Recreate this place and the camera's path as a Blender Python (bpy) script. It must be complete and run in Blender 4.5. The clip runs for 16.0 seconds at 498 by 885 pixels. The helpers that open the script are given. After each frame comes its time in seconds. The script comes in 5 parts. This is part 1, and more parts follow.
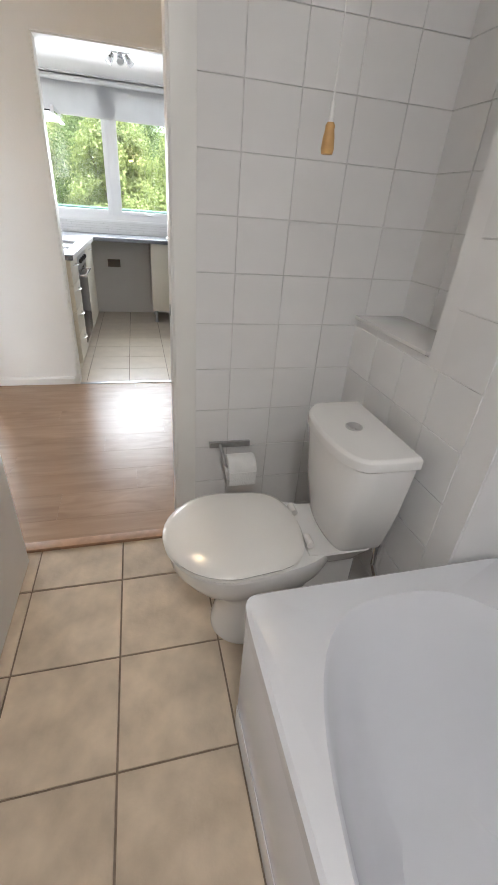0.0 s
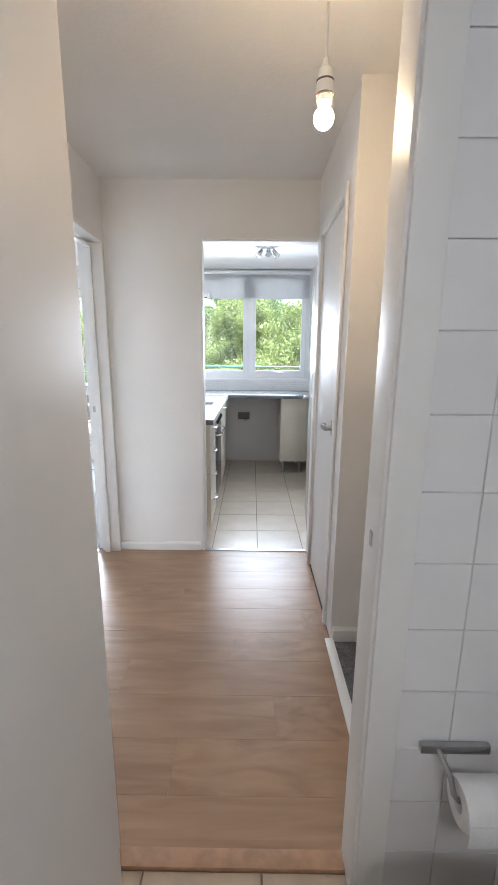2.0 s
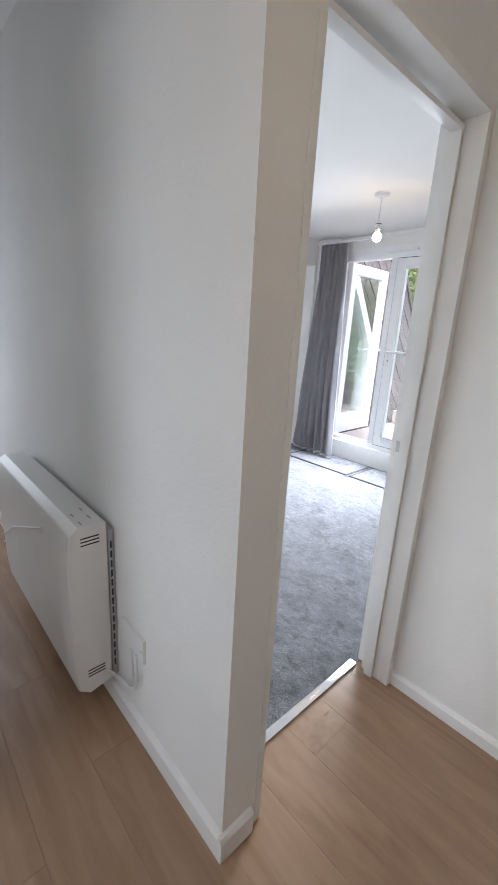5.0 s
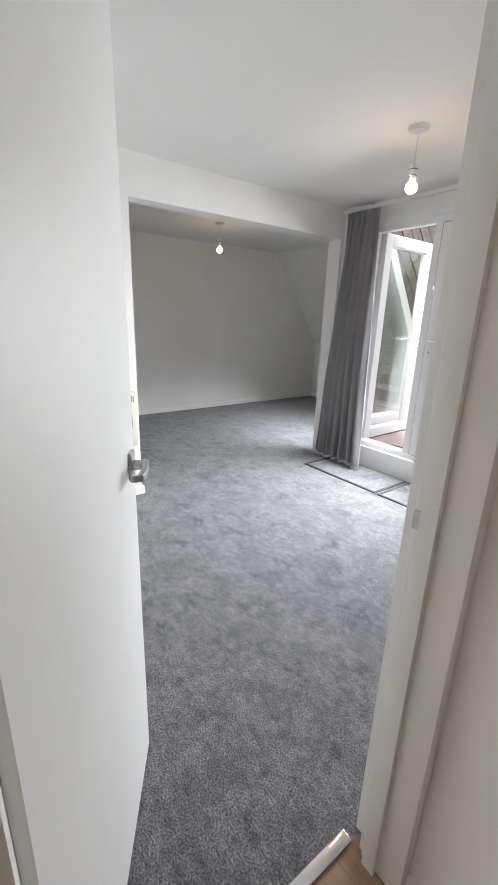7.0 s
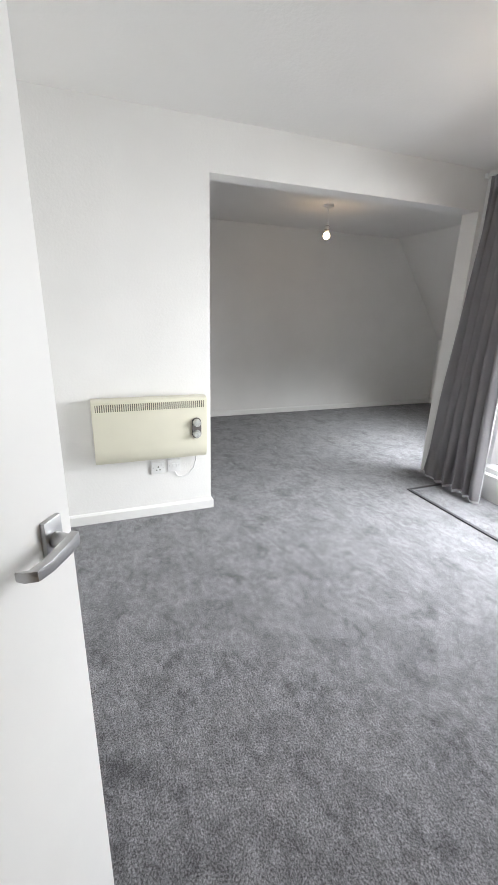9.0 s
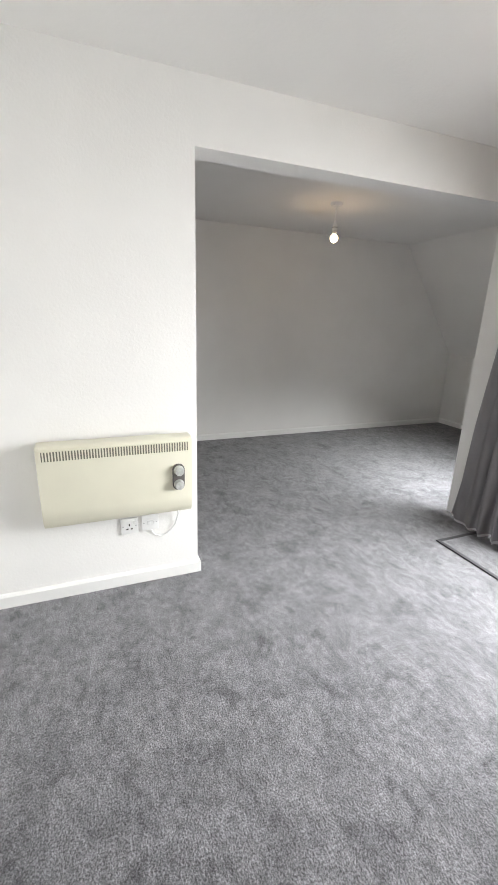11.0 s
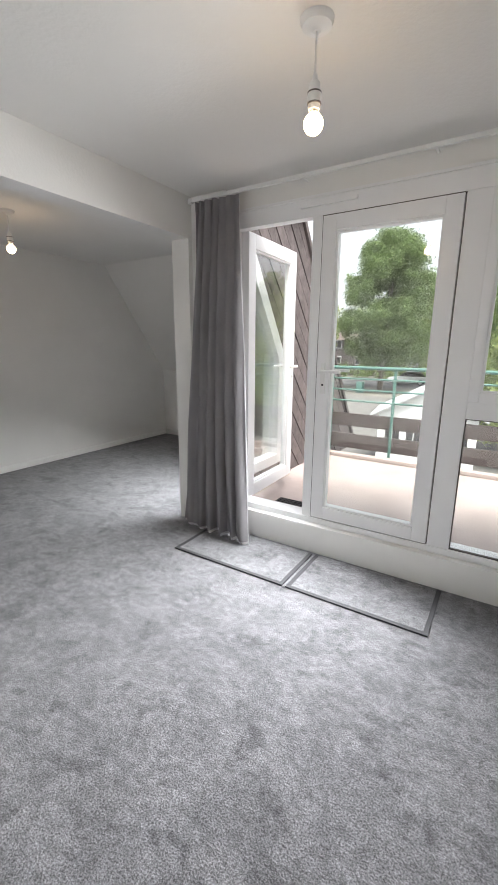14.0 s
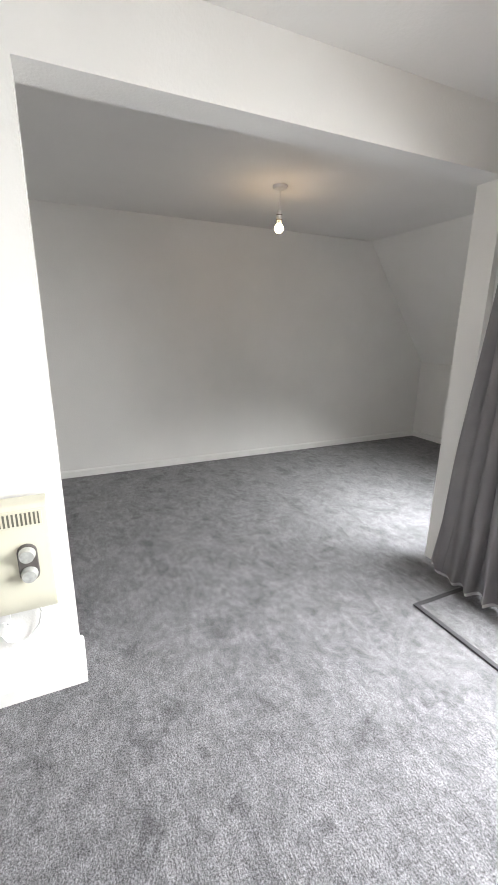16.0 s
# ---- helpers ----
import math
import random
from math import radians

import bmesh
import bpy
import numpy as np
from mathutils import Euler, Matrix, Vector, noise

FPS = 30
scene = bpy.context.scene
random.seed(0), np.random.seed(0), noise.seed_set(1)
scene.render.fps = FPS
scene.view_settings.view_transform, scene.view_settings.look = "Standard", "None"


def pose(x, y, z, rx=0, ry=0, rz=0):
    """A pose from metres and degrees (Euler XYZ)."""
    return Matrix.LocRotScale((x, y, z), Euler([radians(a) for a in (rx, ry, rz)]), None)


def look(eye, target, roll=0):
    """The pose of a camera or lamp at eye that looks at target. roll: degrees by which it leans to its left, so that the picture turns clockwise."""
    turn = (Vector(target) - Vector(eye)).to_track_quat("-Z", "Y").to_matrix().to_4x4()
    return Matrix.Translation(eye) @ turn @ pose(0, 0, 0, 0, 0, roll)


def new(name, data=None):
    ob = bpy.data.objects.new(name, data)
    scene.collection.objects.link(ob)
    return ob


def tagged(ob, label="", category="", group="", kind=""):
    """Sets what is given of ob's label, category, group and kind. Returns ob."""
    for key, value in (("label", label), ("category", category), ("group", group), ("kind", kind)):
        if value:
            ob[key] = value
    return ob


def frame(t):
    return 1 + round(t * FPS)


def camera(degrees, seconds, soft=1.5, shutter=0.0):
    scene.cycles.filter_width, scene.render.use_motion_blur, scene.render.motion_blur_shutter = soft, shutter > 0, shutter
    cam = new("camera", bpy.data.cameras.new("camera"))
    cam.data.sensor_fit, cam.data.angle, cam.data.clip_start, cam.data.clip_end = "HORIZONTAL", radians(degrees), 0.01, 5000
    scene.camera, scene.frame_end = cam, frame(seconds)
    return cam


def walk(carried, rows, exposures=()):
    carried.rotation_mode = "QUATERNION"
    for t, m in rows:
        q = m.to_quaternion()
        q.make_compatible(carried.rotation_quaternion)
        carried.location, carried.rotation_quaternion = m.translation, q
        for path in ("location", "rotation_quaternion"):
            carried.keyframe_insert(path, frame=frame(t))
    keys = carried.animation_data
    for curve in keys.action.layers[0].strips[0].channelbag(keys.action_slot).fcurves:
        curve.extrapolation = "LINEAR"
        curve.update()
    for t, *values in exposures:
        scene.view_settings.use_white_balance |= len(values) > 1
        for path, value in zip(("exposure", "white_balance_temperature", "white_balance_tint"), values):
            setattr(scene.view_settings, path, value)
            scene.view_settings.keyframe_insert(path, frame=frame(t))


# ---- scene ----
cam = camera(62.7, 16.0)
EXPOSURES = [(0.0, 2.85, 6300, 10), (1.0, 2.73, 6200, 10), (2.0, 2.78, 5850, 10), (3.0, 2.42, 5350, 10), (4.0, 2.48, 5600, 10), (5.2, 2.42, 5950, 10), (7.3, 1.92, 6500, 10),
             (9.2, 1.97, 6550, 10), (11.5, 2.15, 6750, 10), (12.0, 2.25, 6750, 10), (12.7, 1.95, 6700, 10), (13.5, 1.8, 6650, 10), (14.5, 1.88, 6700, 10), (15.2, 1.98, 6750, 10), (16.0, 2.26, 6750, 10)]
PATH = [
    (0, (0.724, 0.885, 1.254), (1.205, 2.558, 0.27), 4.5),
    (0.2, (0.743, 0.885, 1.26), (1.079, 2.61, 0.304), 3.2),
    (0.5, (0.71, 0.906, 1.27), (0.948, 2.698, 0.414), 4.7),
    (1, (0.631, 1.046, 1.281), (0.802, 2.937, 0.652), 2.6),
    (1.5, (0.576, 1.19, 1.291), (0.663, 3.137, 0.839), -0.4),
    (1.8, (0.560, 1.31, 1.305), (0.586, 3.266, 0.884), 0.3),
    (2, (0.562, 1.432, 1.345), (0.549, 3.385, 0.923), 0.5),
    (2.5, (0.549, 1.676, 1.372), (0.423, 3.622, 0.928), 0.8),
    (2.8, (0.493, 1.804, 1.381), (0.293, 3.744, 0.936), 0.2),
    (3, (0.466, 1.901, 1.393), (0.196, 3.829, 0.943), -0.4),
    (3.5, (0.452, 2.161, 1.386), (-0.039, 4.04, 0.908), -0.8),
    (4, (0.43, 2.397, 1.378), (-0.353, 4.164, 0.865), 1.3),
    (4.5, (0.31, 2.563, 1.375), (-0.831, 4.122, 0.859), 3.4),
    (5, (0.222, 2.673, 1.373), (-1.185, 3.988, 0.834), 3.3),
    (5.2, (0.2, 2.735, 1.368), (-1.266, 3.979, 0.814), 2.7),
    (7.3, (-0.138, 3.47, 1.356), (-1.695, 4.573, 0.758), 1.5),
    (7.5, (-0.183, 3.56, 1.355), (-1.788, 4.592, 0.757), 1.2),
    (8, (-0.268, 3.68, 1.356), (-1.949, 4.575, 0.746), 1.5),
    (8.5, (-0.32, 3.728, 1.347), (-2.053, 4.511, 0.73), 1.6),
    (9, (-0.38, 3.761, 1.343), (-2.159, 4.439, 0.731), 1.5),
    (9.2, (-0.415, 3.792, 1.344), (-2.212, 4.425, 0.736), 1.6),
    (11.5, (-1.068, 3.971, 1.384), (-2.823, 4.767, 0.849), 2.0),
    (12, (-1.095, 3.99, 1.386), (-2.564, 5.252, 0.892), 1.8),
    (12.5, (-1.033, 4.052, 1.384), (-2.18, 5.622, 0.918), 1.1),
    (13, (-0.970, 4.098, 1.384), (-1.804, 5.861, 0.931), 0.5),
    (13.3, (-0.944, 4.108, 1.388), (-1.703, 5.906, 0.942), -0.2),
    (13.5, (-0.942, 4.112, 1.384), (-1.713, 5.908, 0.938), -0.15),
    (14, (-0.958, 4.144, 1.368), (-1.999, 5.787, 0.905), 0.4),
    (14.5, (-1.023, 4.185, 1.362), (-2.35, 5.599, 0.871), 0.6),
    (15, (-1.187, 4.267, 1.374), (-2.737, 5.423, 0.862), 0.6),
    (15.5, (-1.322, 4.352, 1.371), (-2.99, 5.32, 0.847), 0.6),
    (16, (-1.464, 4.499, 1.374), (-3.216, 5.303, 0.84), 0.7),
]
walk(cam, [(t, look(eye, target, roll)) for t, eye, target, roll in PATH], EXPOSURES)

# ---- light ----
world = bpy.data.worlds.new("sky")
scene.world = world
world.use_nodes = True
wn = world.node_tree.nodes
sky = wn.new("ShaderNodeTexSky")
sky.sky_type = 'NISHITA'
sky.sun_disc = False
sky.sun_elevation, sky.sun_rotation = radians(64), radians(135)
sky.air_density, sky.dust_density, sky.ozone_density = 1.0, 4.0, 1.0
wn["Background"].inputs["Strength"].default_value = 0.13
cloud = wn.new("ShaderNodeHueSaturation")
cloud.inputs["Saturation"].default_value = 0.25
world.node_tree.links.new(sky.outputs["Color"], cloud.inputs["Color"])
world.node_tree.links.new(cloud.outputs["Color"], wn["Background"].inputs["Color"])


def lamp(name, kind, m, energy, color=(1, 1, 1), size=1.0, size_y=None, angle=0.0, spread=180):
    d = bpy.data.lights.new(name, kind)
    d.energy, d.color = energy, color
    if kind == 'AREA':
        d.shape, d.size, d.size_y = 'RECTANGLE', size, size_y or size
        d.spread = radians(spread)
    elif kind == 'SUN':
        d.angle = radians(angle)
    elif kind == 'POINT':
        d.shadow_soft_size = size
    ob = new(name, d)
    ob.matrix_world = m
    return ob


lamp("sun", 'SUN', look((3.4, -3.4, 10), (0, 0, 0)), 2.1, (1.0, 0.97, 0.92), angle=24)
# Skylight that falls in through the glazed openings.
for z in (0.66, 1.22, 1.78):
    lamp("patio_skylight", 'AREA', look((-1.72, 6.40, z), (-1.98, 5.40, z - 0.62)), 6.4, (0.93, 0.965, 1.0), 1.25, 0.36, spread=135)
lamp("kitchen_skylight", 'AREA', look((0.50, 6.53, 1.5), (0.45, 3.5, 0.8)), 6.2, (0.92, 0.96, 1.0), 1.25, 0.8, spread=150)
lamp("alcove_skylight", 'AREA', look((-2.93, 7.03, 1.25), (-3.5, 6.76, 0.10)), 6.4, (0.93, 0.965, 1.0), 0.5, 0.6, spread=96)
# Fill lamp added in the unseen corridor-end doorway, for daylight from an assumed room.
lamp("corridor_end_fill", 'AREA', look((-3.3, 2.74, 1.2), (0, 2.8, 0.9)), 1.8, (0.92, 0.96, 1.0), 0.7, 1.7)

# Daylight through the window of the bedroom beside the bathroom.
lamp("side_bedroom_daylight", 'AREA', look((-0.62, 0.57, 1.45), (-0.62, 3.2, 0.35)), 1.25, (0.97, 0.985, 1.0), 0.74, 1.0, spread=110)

# ---- materials ----
H = 2.34


def mat(name):
    m = bpy.data.materials.new(name)
    m.use_nodes = True
    nt = m.node_tree
    return m, nt.nodes, nt.links, nt.nodes["Principled BSDF"]


def simple(name, color, rough=0.5, metal=0.0, var=0.06, scale=8.0, bump=0.02, fine=220.0, coat=0.0, per_object=0.0):
    """A surface with a coarse tint, a fine grain and a light relief."""
    m, n, l, b = mat(name)
    tc = n.new("ShaderNodeTexCoord")
    n1 = n.new("ShaderNodeTexNoise")
    n1.inputs["Scale"].default_value, n1.inputs["Detail"].default_value = scale, 6
    l.new(tc.outputs["Object"], n1.inputs["Vector"])
    ramp = n.new("ShaderNodeValToRGB")
    c0 = [max(0, c * (1 - var)) for c in color]
    c1 = [min(1, c * (1 + var)) for c in color]
    ramp.color_ramp.elements[0].position, ramp.color_ramp.elements[1].position = 0.3, 0.7
    ramp.color_ramp.elements[0].color, ramp.color_ramp.elements[1].color = (*c0, 1), (*c1, 1)
    l.new(n1.outputs["Fac"], ramp.inputs["Fac"])
    out = ramp.outputs["Color"]
    if per_object:
        oi = n.new("ShaderNodeObjectInfo")
        mr = n.new("ShaderNodeMapRange")
        mr.inputs["To Min"].default_value, mr.inputs["To Max"].default_value = 1 - per_object, 1 + per_object
        l.new(oi.outputs["Random"], mr.inputs["Value"])
        hs = n.new("ShaderNodeHueSaturation")
        l.new(mr.outputs["Result"], hs.inputs["Value"])
        l.new(out, hs.inputs["Color"])
        out = hs.outputs["Color"]
    l.new(out, b.inputs["Base Color"])
    b.inputs["Roughness"].default_value, b.inputs["Metallic"].default_value = rough, metal
    b.inputs["Coat Weight"].default_value = coat
    if bump:
        n2 = n.new("ShaderNodeTexNoise")
        n2.inputs["Scale"].default_value, n2.inputs["Detail"].default_value = fine, 3
        l.new(tc.outputs["Object"], n2.inputs["Vector"])
        bp = n.new("ShaderNodeBump")
        bp.inputs["Strength"].default_value, bp.inputs["Distance"].default_value = 0.4, bump * 0.05
        l.new(n2.outputs["Fac"], bp.inputs["Height"])
        l.new(bp.outputs["Normal"], b.inputs["Normal"])
    return m


def carpet_material():
    m, n, l, b = mat("grey_carpet")
    tc = n.new("ShaderNodeTexCoord")

    def noise(scale, detail, rough, stretch=(1, 1, 1), distortion=0.0):
        mp = n.new("ShaderNodeMapping")
        mp.inputs["Scale"].default_value = stretch
        l.new(tc.outputs["Object"], mp.inputs["Vector"])
        q = n.new("ShaderNodeTexNoise")
        q.inputs["Scale"].default_value, q.inputs["Detail"].default_value = scale, detail
        q.inputs["Roughness"].default_value, q.inputs["Distortion"].default_value = rough, distortion
        l.new(mp.outputs[0], q.inputs["Vector"])
        return q.outputs["Fac"]

    def ramp(fac, p0, p1, c0, c1):
        r = n.new("ShaderNodeValToRGB")
        e = r.color_ramp.elements
        e[0].position, e[1].position = p0, p1
        e[0].color, e[1].color = (*c0, 1), (*c1, 1)
        l.new(fac, r.inputs["Fac"])
        return r.outputs["Color"]

    def times(a, c):
        mx = n.new("ShaderNodeMix")
        mx.data_type, mx.blend_type = 'RGBA', 'MULTIPLY'
        mx.inputs["Factor"].default_value = 1.0
        l.new(a, mx.inputs["A"])
        l.new(c, mx.inputs["B"])
        return mx.outputs["Result"]
    trod = noise(5.0, 4, 0.6, distortion=0.2)
    mottle = noise(9.0, 9, 0.8, (1.0, 1.25, 1.0), 0.2)
    trodden = noise(5.5, 6, 0.70, (1.0, 1.2, 1.0), 0.3)
    tuft = noise(26.0, 5, 0.72, (1.0, 1.3, 1.0), 0.15)
    fibre = noise(160.0, 4, 0.75, (1.0, 1.15, 1.0))
    col = ramp(trod, 0.38, 0.58, (0.164, 0.163, 0.174), (0.204, 0.202, 0.216))
    col = times(col, ramp(mottle, 0.40, 0.54, (0.76, 0.76, 0.77), (1.03, 1.03, 1.03)))
    col = times(col, ramp(trodden, 0.38, 0.45, (0.68, 0.68, 0.69), (1.04, 1.04, 1.04)))
    col = times(col, ramp(tuft, 0.38, 0.60, (0.70, 0.70, 0.70), (1.14, 1.14, 1.14)))
    col = times(col, ramp(fibre, 0.39, 0.62, (0.34, 0.34, 0.34), (1.74, 1.74, 1.74)))
    l.new(col, b.inputs["Base Color"])
    b.inputs["Roughness"].default_value = 0.95
    b.inputs["Sheen Weight"].default_value, b.inputs["Sheen Roughness"].default_value = 0.25, 0.5
    b.inputs["Specular IOR Level"].default_value = 0.1
    last = None
    for fac, strength, distance in ((fibre, 0.9, 0.006), (tuft, 0.35, 0.012)):
        bp = n.new("ShaderNodeBump")
        bp.inputs["Strength"].default_value, bp.inputs["Distance"].default_value = strength, distance
        l.new(fac, bp.inputs["Height"])
        if last:
            l.new(last, bp.inputs["Normal"])
        last = bp.outputs["Normal"]
    l.new(last, b.inputs["Normal"])
    return m


def laminate_material():
    m, n, l, b = mat("oak_laminate")
    tc = n.new("ShaderNodeTexCoord")
    oi = n.new("ShaderNodeObjectInfo")
    off = n.new("ShaderNodeVectorMath")
    off.operation = 'MULTIPLY_ADD'
    cx = n.new("ShaderNodeCombineXYZ")
    l.new(oi.outputs["Random"], cx.inputs["X"])
    l.new(oi.outputs["Random"], cx.inputs["Y"])
    off.inputs[1].default_value = (37.0, 91.0, 13.0)
    l.new(cx.outputs[0], off.inputs[0])
    l.new(tc.outputs["Object"], off.inputs[2])
    mp = n.new("ShaderNodeMapping")
    mp.inputs["Scale"].default_value = (1.1, 9.0, 1.0)
    l.new(off.outputs[0], mp.inputs["Vector"])
    grain = n.new("ShaderNodeTexNoise")
    grain.inputs["Scale"].default_value, grain.inputs["Detail"].default_value, grain.inputs["Distortion"].default_value = 2.2, 8, 0.8
    l.new(mp.outputs[0], grain.inputs["Vector"])
    ramp = n.new("ShaderNodeValToRGB")
    e = ramp.color_ramp.elements
    e[0].position, e[1].position = 0.25, 0.75
    e[0].color, e[1].color = (0.285, 0.170, 0.100, 1), (0.415, 0.275, 0.175, 1)
    l.new(grain.outputs["Fac"], ramp.inputs["Fac"])
    knot_map = n.new("ShaderNodeMapping")
    knot_map.inputs["Scale"].default_value = (1.3, 4.2, 1.0)
    l.new(off.outputs[0], knot_map.inputs["Vector"])
    knot = n.new("ShaderNodeTexVoronoi")
    knot.inputs["Scale"].default_value = 1.1
    l.new(knot_map.outputs[0], knot.inputs["Vector"])
    kr = n.new("ShaderNodeValToRGB")
    e = kr.color_ramp.elements
    e[0].position, e[1].position = 0.02, 0.11
    e[0].color, e[1].color = (0.55, 0.48, 0.42, 1), (1, 1, 1, 1)
    l.new(knot.outputs["Distance"], kr.inputs["Fac"])
    mx = n.new("ShaderNodeMix")
    mx.data_type, mx.blend_type = 'RGBA', 'MULTIPLY'
    mx.inputs["Factor"].default_value = 0.85
    l.new(ramp.outputs["Color"], mx.inputs["A"])
    l.new(kr.outputs["Color"], mx.inputs["B"])
    mr = n.new("ShaderNodeMapRange")
    mr.inputs["To Min"].default_value, mr.inputs["To Max"].default_value = 0.94, 1.05
    l.new(oi.outputs["Random"], mr.inputs["Value"])
    hs = n.new("ShaderNodeHueSaturation")
    l.new(mr.outputs["Result"], hs.inputs["Value"])
    l.new(mx.outputs["Result"], hs.inputs["Color"])
    l.new(hs.outputs["Color"], b.inputs["Base Color"])
    b.inputs["Roughness"].default_value = 0.31
    bp = n.new("ShaderNodeBump")
    bp.inputs["Strength"].default_value, bp.inputs["Distance"].default_value = 0.15, 0.002
    l.new(grain.outputs["Fac"], bp.inputs["Height"])
    l.new(bp.outputs["Normal"], b.inputs["Normal"])
    return m


def glass_material(name="window_glass", tint=(0.96, 0.98, 0.975)):
    m, n, l, b = mat(name)
    tr = n.new("ShaderNodeBsdfTransparent")
    tr.inputs["Color"].default_value = (*tint, 1)
    gl = n.new("ShaderNodeBsdfGlossy")
    gl.inputs["Roughness"].default_value = 0.02
    lw = n.new("ShaderNodeLayerWeight")
    lw.inputs["Blend"].default_value = 0.5
    p5 = n.new("ShaderNodeMath")
    p5.operation = 'POWER'
    p5.inputs[1].default_value = 4.0
    l.new(lw.outputs["Facing"], p5.inputs[0])
    fr = n.new("ShaderNodeMath")
    fr.operation = 'MULTIPLY_ADD'
    fr.inputs[1].default_value, fr.inputs[2].default_value = 0.9, 0.065
    l.new(p5.outputs[0], fr.inputs[0])
    mx = n.new("ShaderNodeMixShader")
    l.new(fr.outputs[0], mx.inputs["Fac"])
    l.new(tr.outputs[0], mx.inputs[1])
    l.new(gl.outputs[0], mx.inputs[2])
    l.new(mx.outputs[0], n["Material Output"].inputs["Surface"])
    return m


def glow_material(name, color, strength):
    m, n, l, b = mat(name)
    b.inputs["Base Color"].default_value = (0.9, 0.88, 0.82, 1)
    b.inputs["Emission Color"].default_value = (*color, 1)
    b.inputs["Emission Strength"].default_value = strength
    return m


M_WALL = simple("white_wall_paint", (0.80, 0.79, 0.77), 0.75, var=0.025, scale=2.5, bump=0.05, fine=90)
M_CEIL = simple("ceiling_paint", (0.80, 0.79, 0.77), 0.85, var=0.02, scale=2.0, bump=0.06, fine=60)
M_GLOSS = simple("white_gloss_paint", (0.80, 0.795, 0.775), 0.45, var=0.02, scale=6, bump=0.012, fine=60)
M_DOOR = simple("white_door_paint", (0.80, 0.79, 0.775), 0.48, var=0.02, scale=4, bump=0.015, fine=45)
M_UPVC = simple("white_upvc", (0.82, 0.82, 0.83), 0.28, var=0.015, scale=6, bump=0.004)
M_WTILE = simple("white_glazed_tile", (0.78, 0.775, 0.775), 0.13, var=0.03, scale=5, bump=0.02, fine=30, per_object=0.02)
M_WGROUT = simple("grey_grout", (0.66, 0.655, 0.65), 0.9, var=0.15, scale=14, bump=0.08)
M_FTILE = simple("cream_floor_tile", (0.56, 0.46, 0.35), 0.36, var=0.2, scale=9, bump=0.05, fine=70, per_object=0.05)
M_KTILE = simple("pale_kitchen_tile", (0.62, 0.55, 0.46), 0.3, var=0.06, scale=7, bump=0.03, fine=70, per_object=0.03)
M_FGROUT = simple("brown_grout", (0.23, 0.18, 0.135), 0.9, var=0.2, scale=20, bump=0.1)
M_CARPET = carpet_material()
M_LAM = laminate_material()
M_GLASS = glass_material()
M_CERAMIC = simple("white_ceramic", (0.80, 0.79, 0.775), 0.08, var=0.01, scale=5, bump=0.0, coat=0.4)
M_SEAT = simple("white_plastic_seat", (0.80, 0.78, 0.745), 0.16, var=0.015, scale=6, bump=0.0, coat=0.2)
M_ACRYL = simple("white_acrylic", (0.68, 0.69, 0.73), 0.12, var=0.015, scale=4, bump=0.0)
M_CHROME = simple("chrome", (0.75, 0.75, 0.76), 0.12, 1.0, var=0.03, bump=0.0)
M_SATIN = simple("satin_metal", (0.46, 0.46, 0.465), 0.34, 1.0, var=0.05, scale=40, bump=0.01)
def cloth_material(name, color, thin):
    """Woven cloth that lets some light through."""
    m = simple(name, color, 0.9, var=0.10, scale=7, bump=0.12, fine=500)
    n, l = m.node_tree.nodes, m.node_tree.links
    tl = n.new("ShaderNodeBsdfTranslucent")
    tl.inputs["Color"].default_value = (*color, 1)
    mx = n.new("ShaderNodeMixShader")
    mx.inputs["Fac"].default_value = thin
    l.new(n["Principled BSDF"].outputs[0], mx.inputs[1])
    l.new(tl.outputs[0], mx.inputs[2])
    l.new(mx.outputs[0], n["Material Output"].inputs["Surface"])
    return m


M_CURTAIN = cloth_material("grey_curtain_fabric", (0.36, 0.348, 0.36), 0.45)
M_LINING = cloth_material("pale_curtain_lining", (0.76, 0.76, 0.77), 0.62)
M_CREAM = simple("cream_enamel", (0.69, 0.665, 0.545), 0.38, var=0.03, scale=5, bump=0.01)
M_WHITEP = simple("white_plastic", (0.78, 0.78, 0.77), 0.35, var=0.02, bump=0.0)
M_DARK = simple("dark_slot", (0.03, 0.03, 0.032), 0.6, bump=0.0)
M_UNIT = simple("cream_unit_front", (0.70, 0.66, 0.57), 0.3, var=0.03, scale=5, bump=0.01)
M_WORKTOP = simple("dark_laminate_worktop", (0.16, 0.17, 0.19), 0.22, var=0.25, scale=90, bump=0.01)
M_OVEN = simple("black_oven_glass", (0.02, 0.02, 0.022), 0.06, var=0.1, bump=0.0)
M_BOARD = simple("weathered_cladding", (0.115, 0.095, 0.095), 0.8, var=0.28, scale=12, bump=0.25, fine=50, per_object=0.16)
M_RAIL = simple("green_painted_steel", (0.085, 0.19, 0.165), 0.4, var=0.1, scale=20, bump=0.02)
M_BROWN = simple("dark_brown_board", (0.075, 0.06, 0.058), 0.7, var=0.2, scale=14, bump=0.15, fine=60)
M_TERR = simple("terrace_asphalt_felt", (0.39, 0.328, 0.31), 0.9, var=0.16, scale=2.2, bump=0.3, fine=120)
M_WARM = glow_material("warm_bulb", (1.0, 0.70, 0.40), 13.0)
M_WARM_HALL = glow_material("warm_hall_bulb", (1.0, 0.68, 0.37), 46.0)
M_NECK = simple("frosted_bulb_neck", (0.78, 0.70, 0.58), 0.4, var=0.02, bump=0.0)
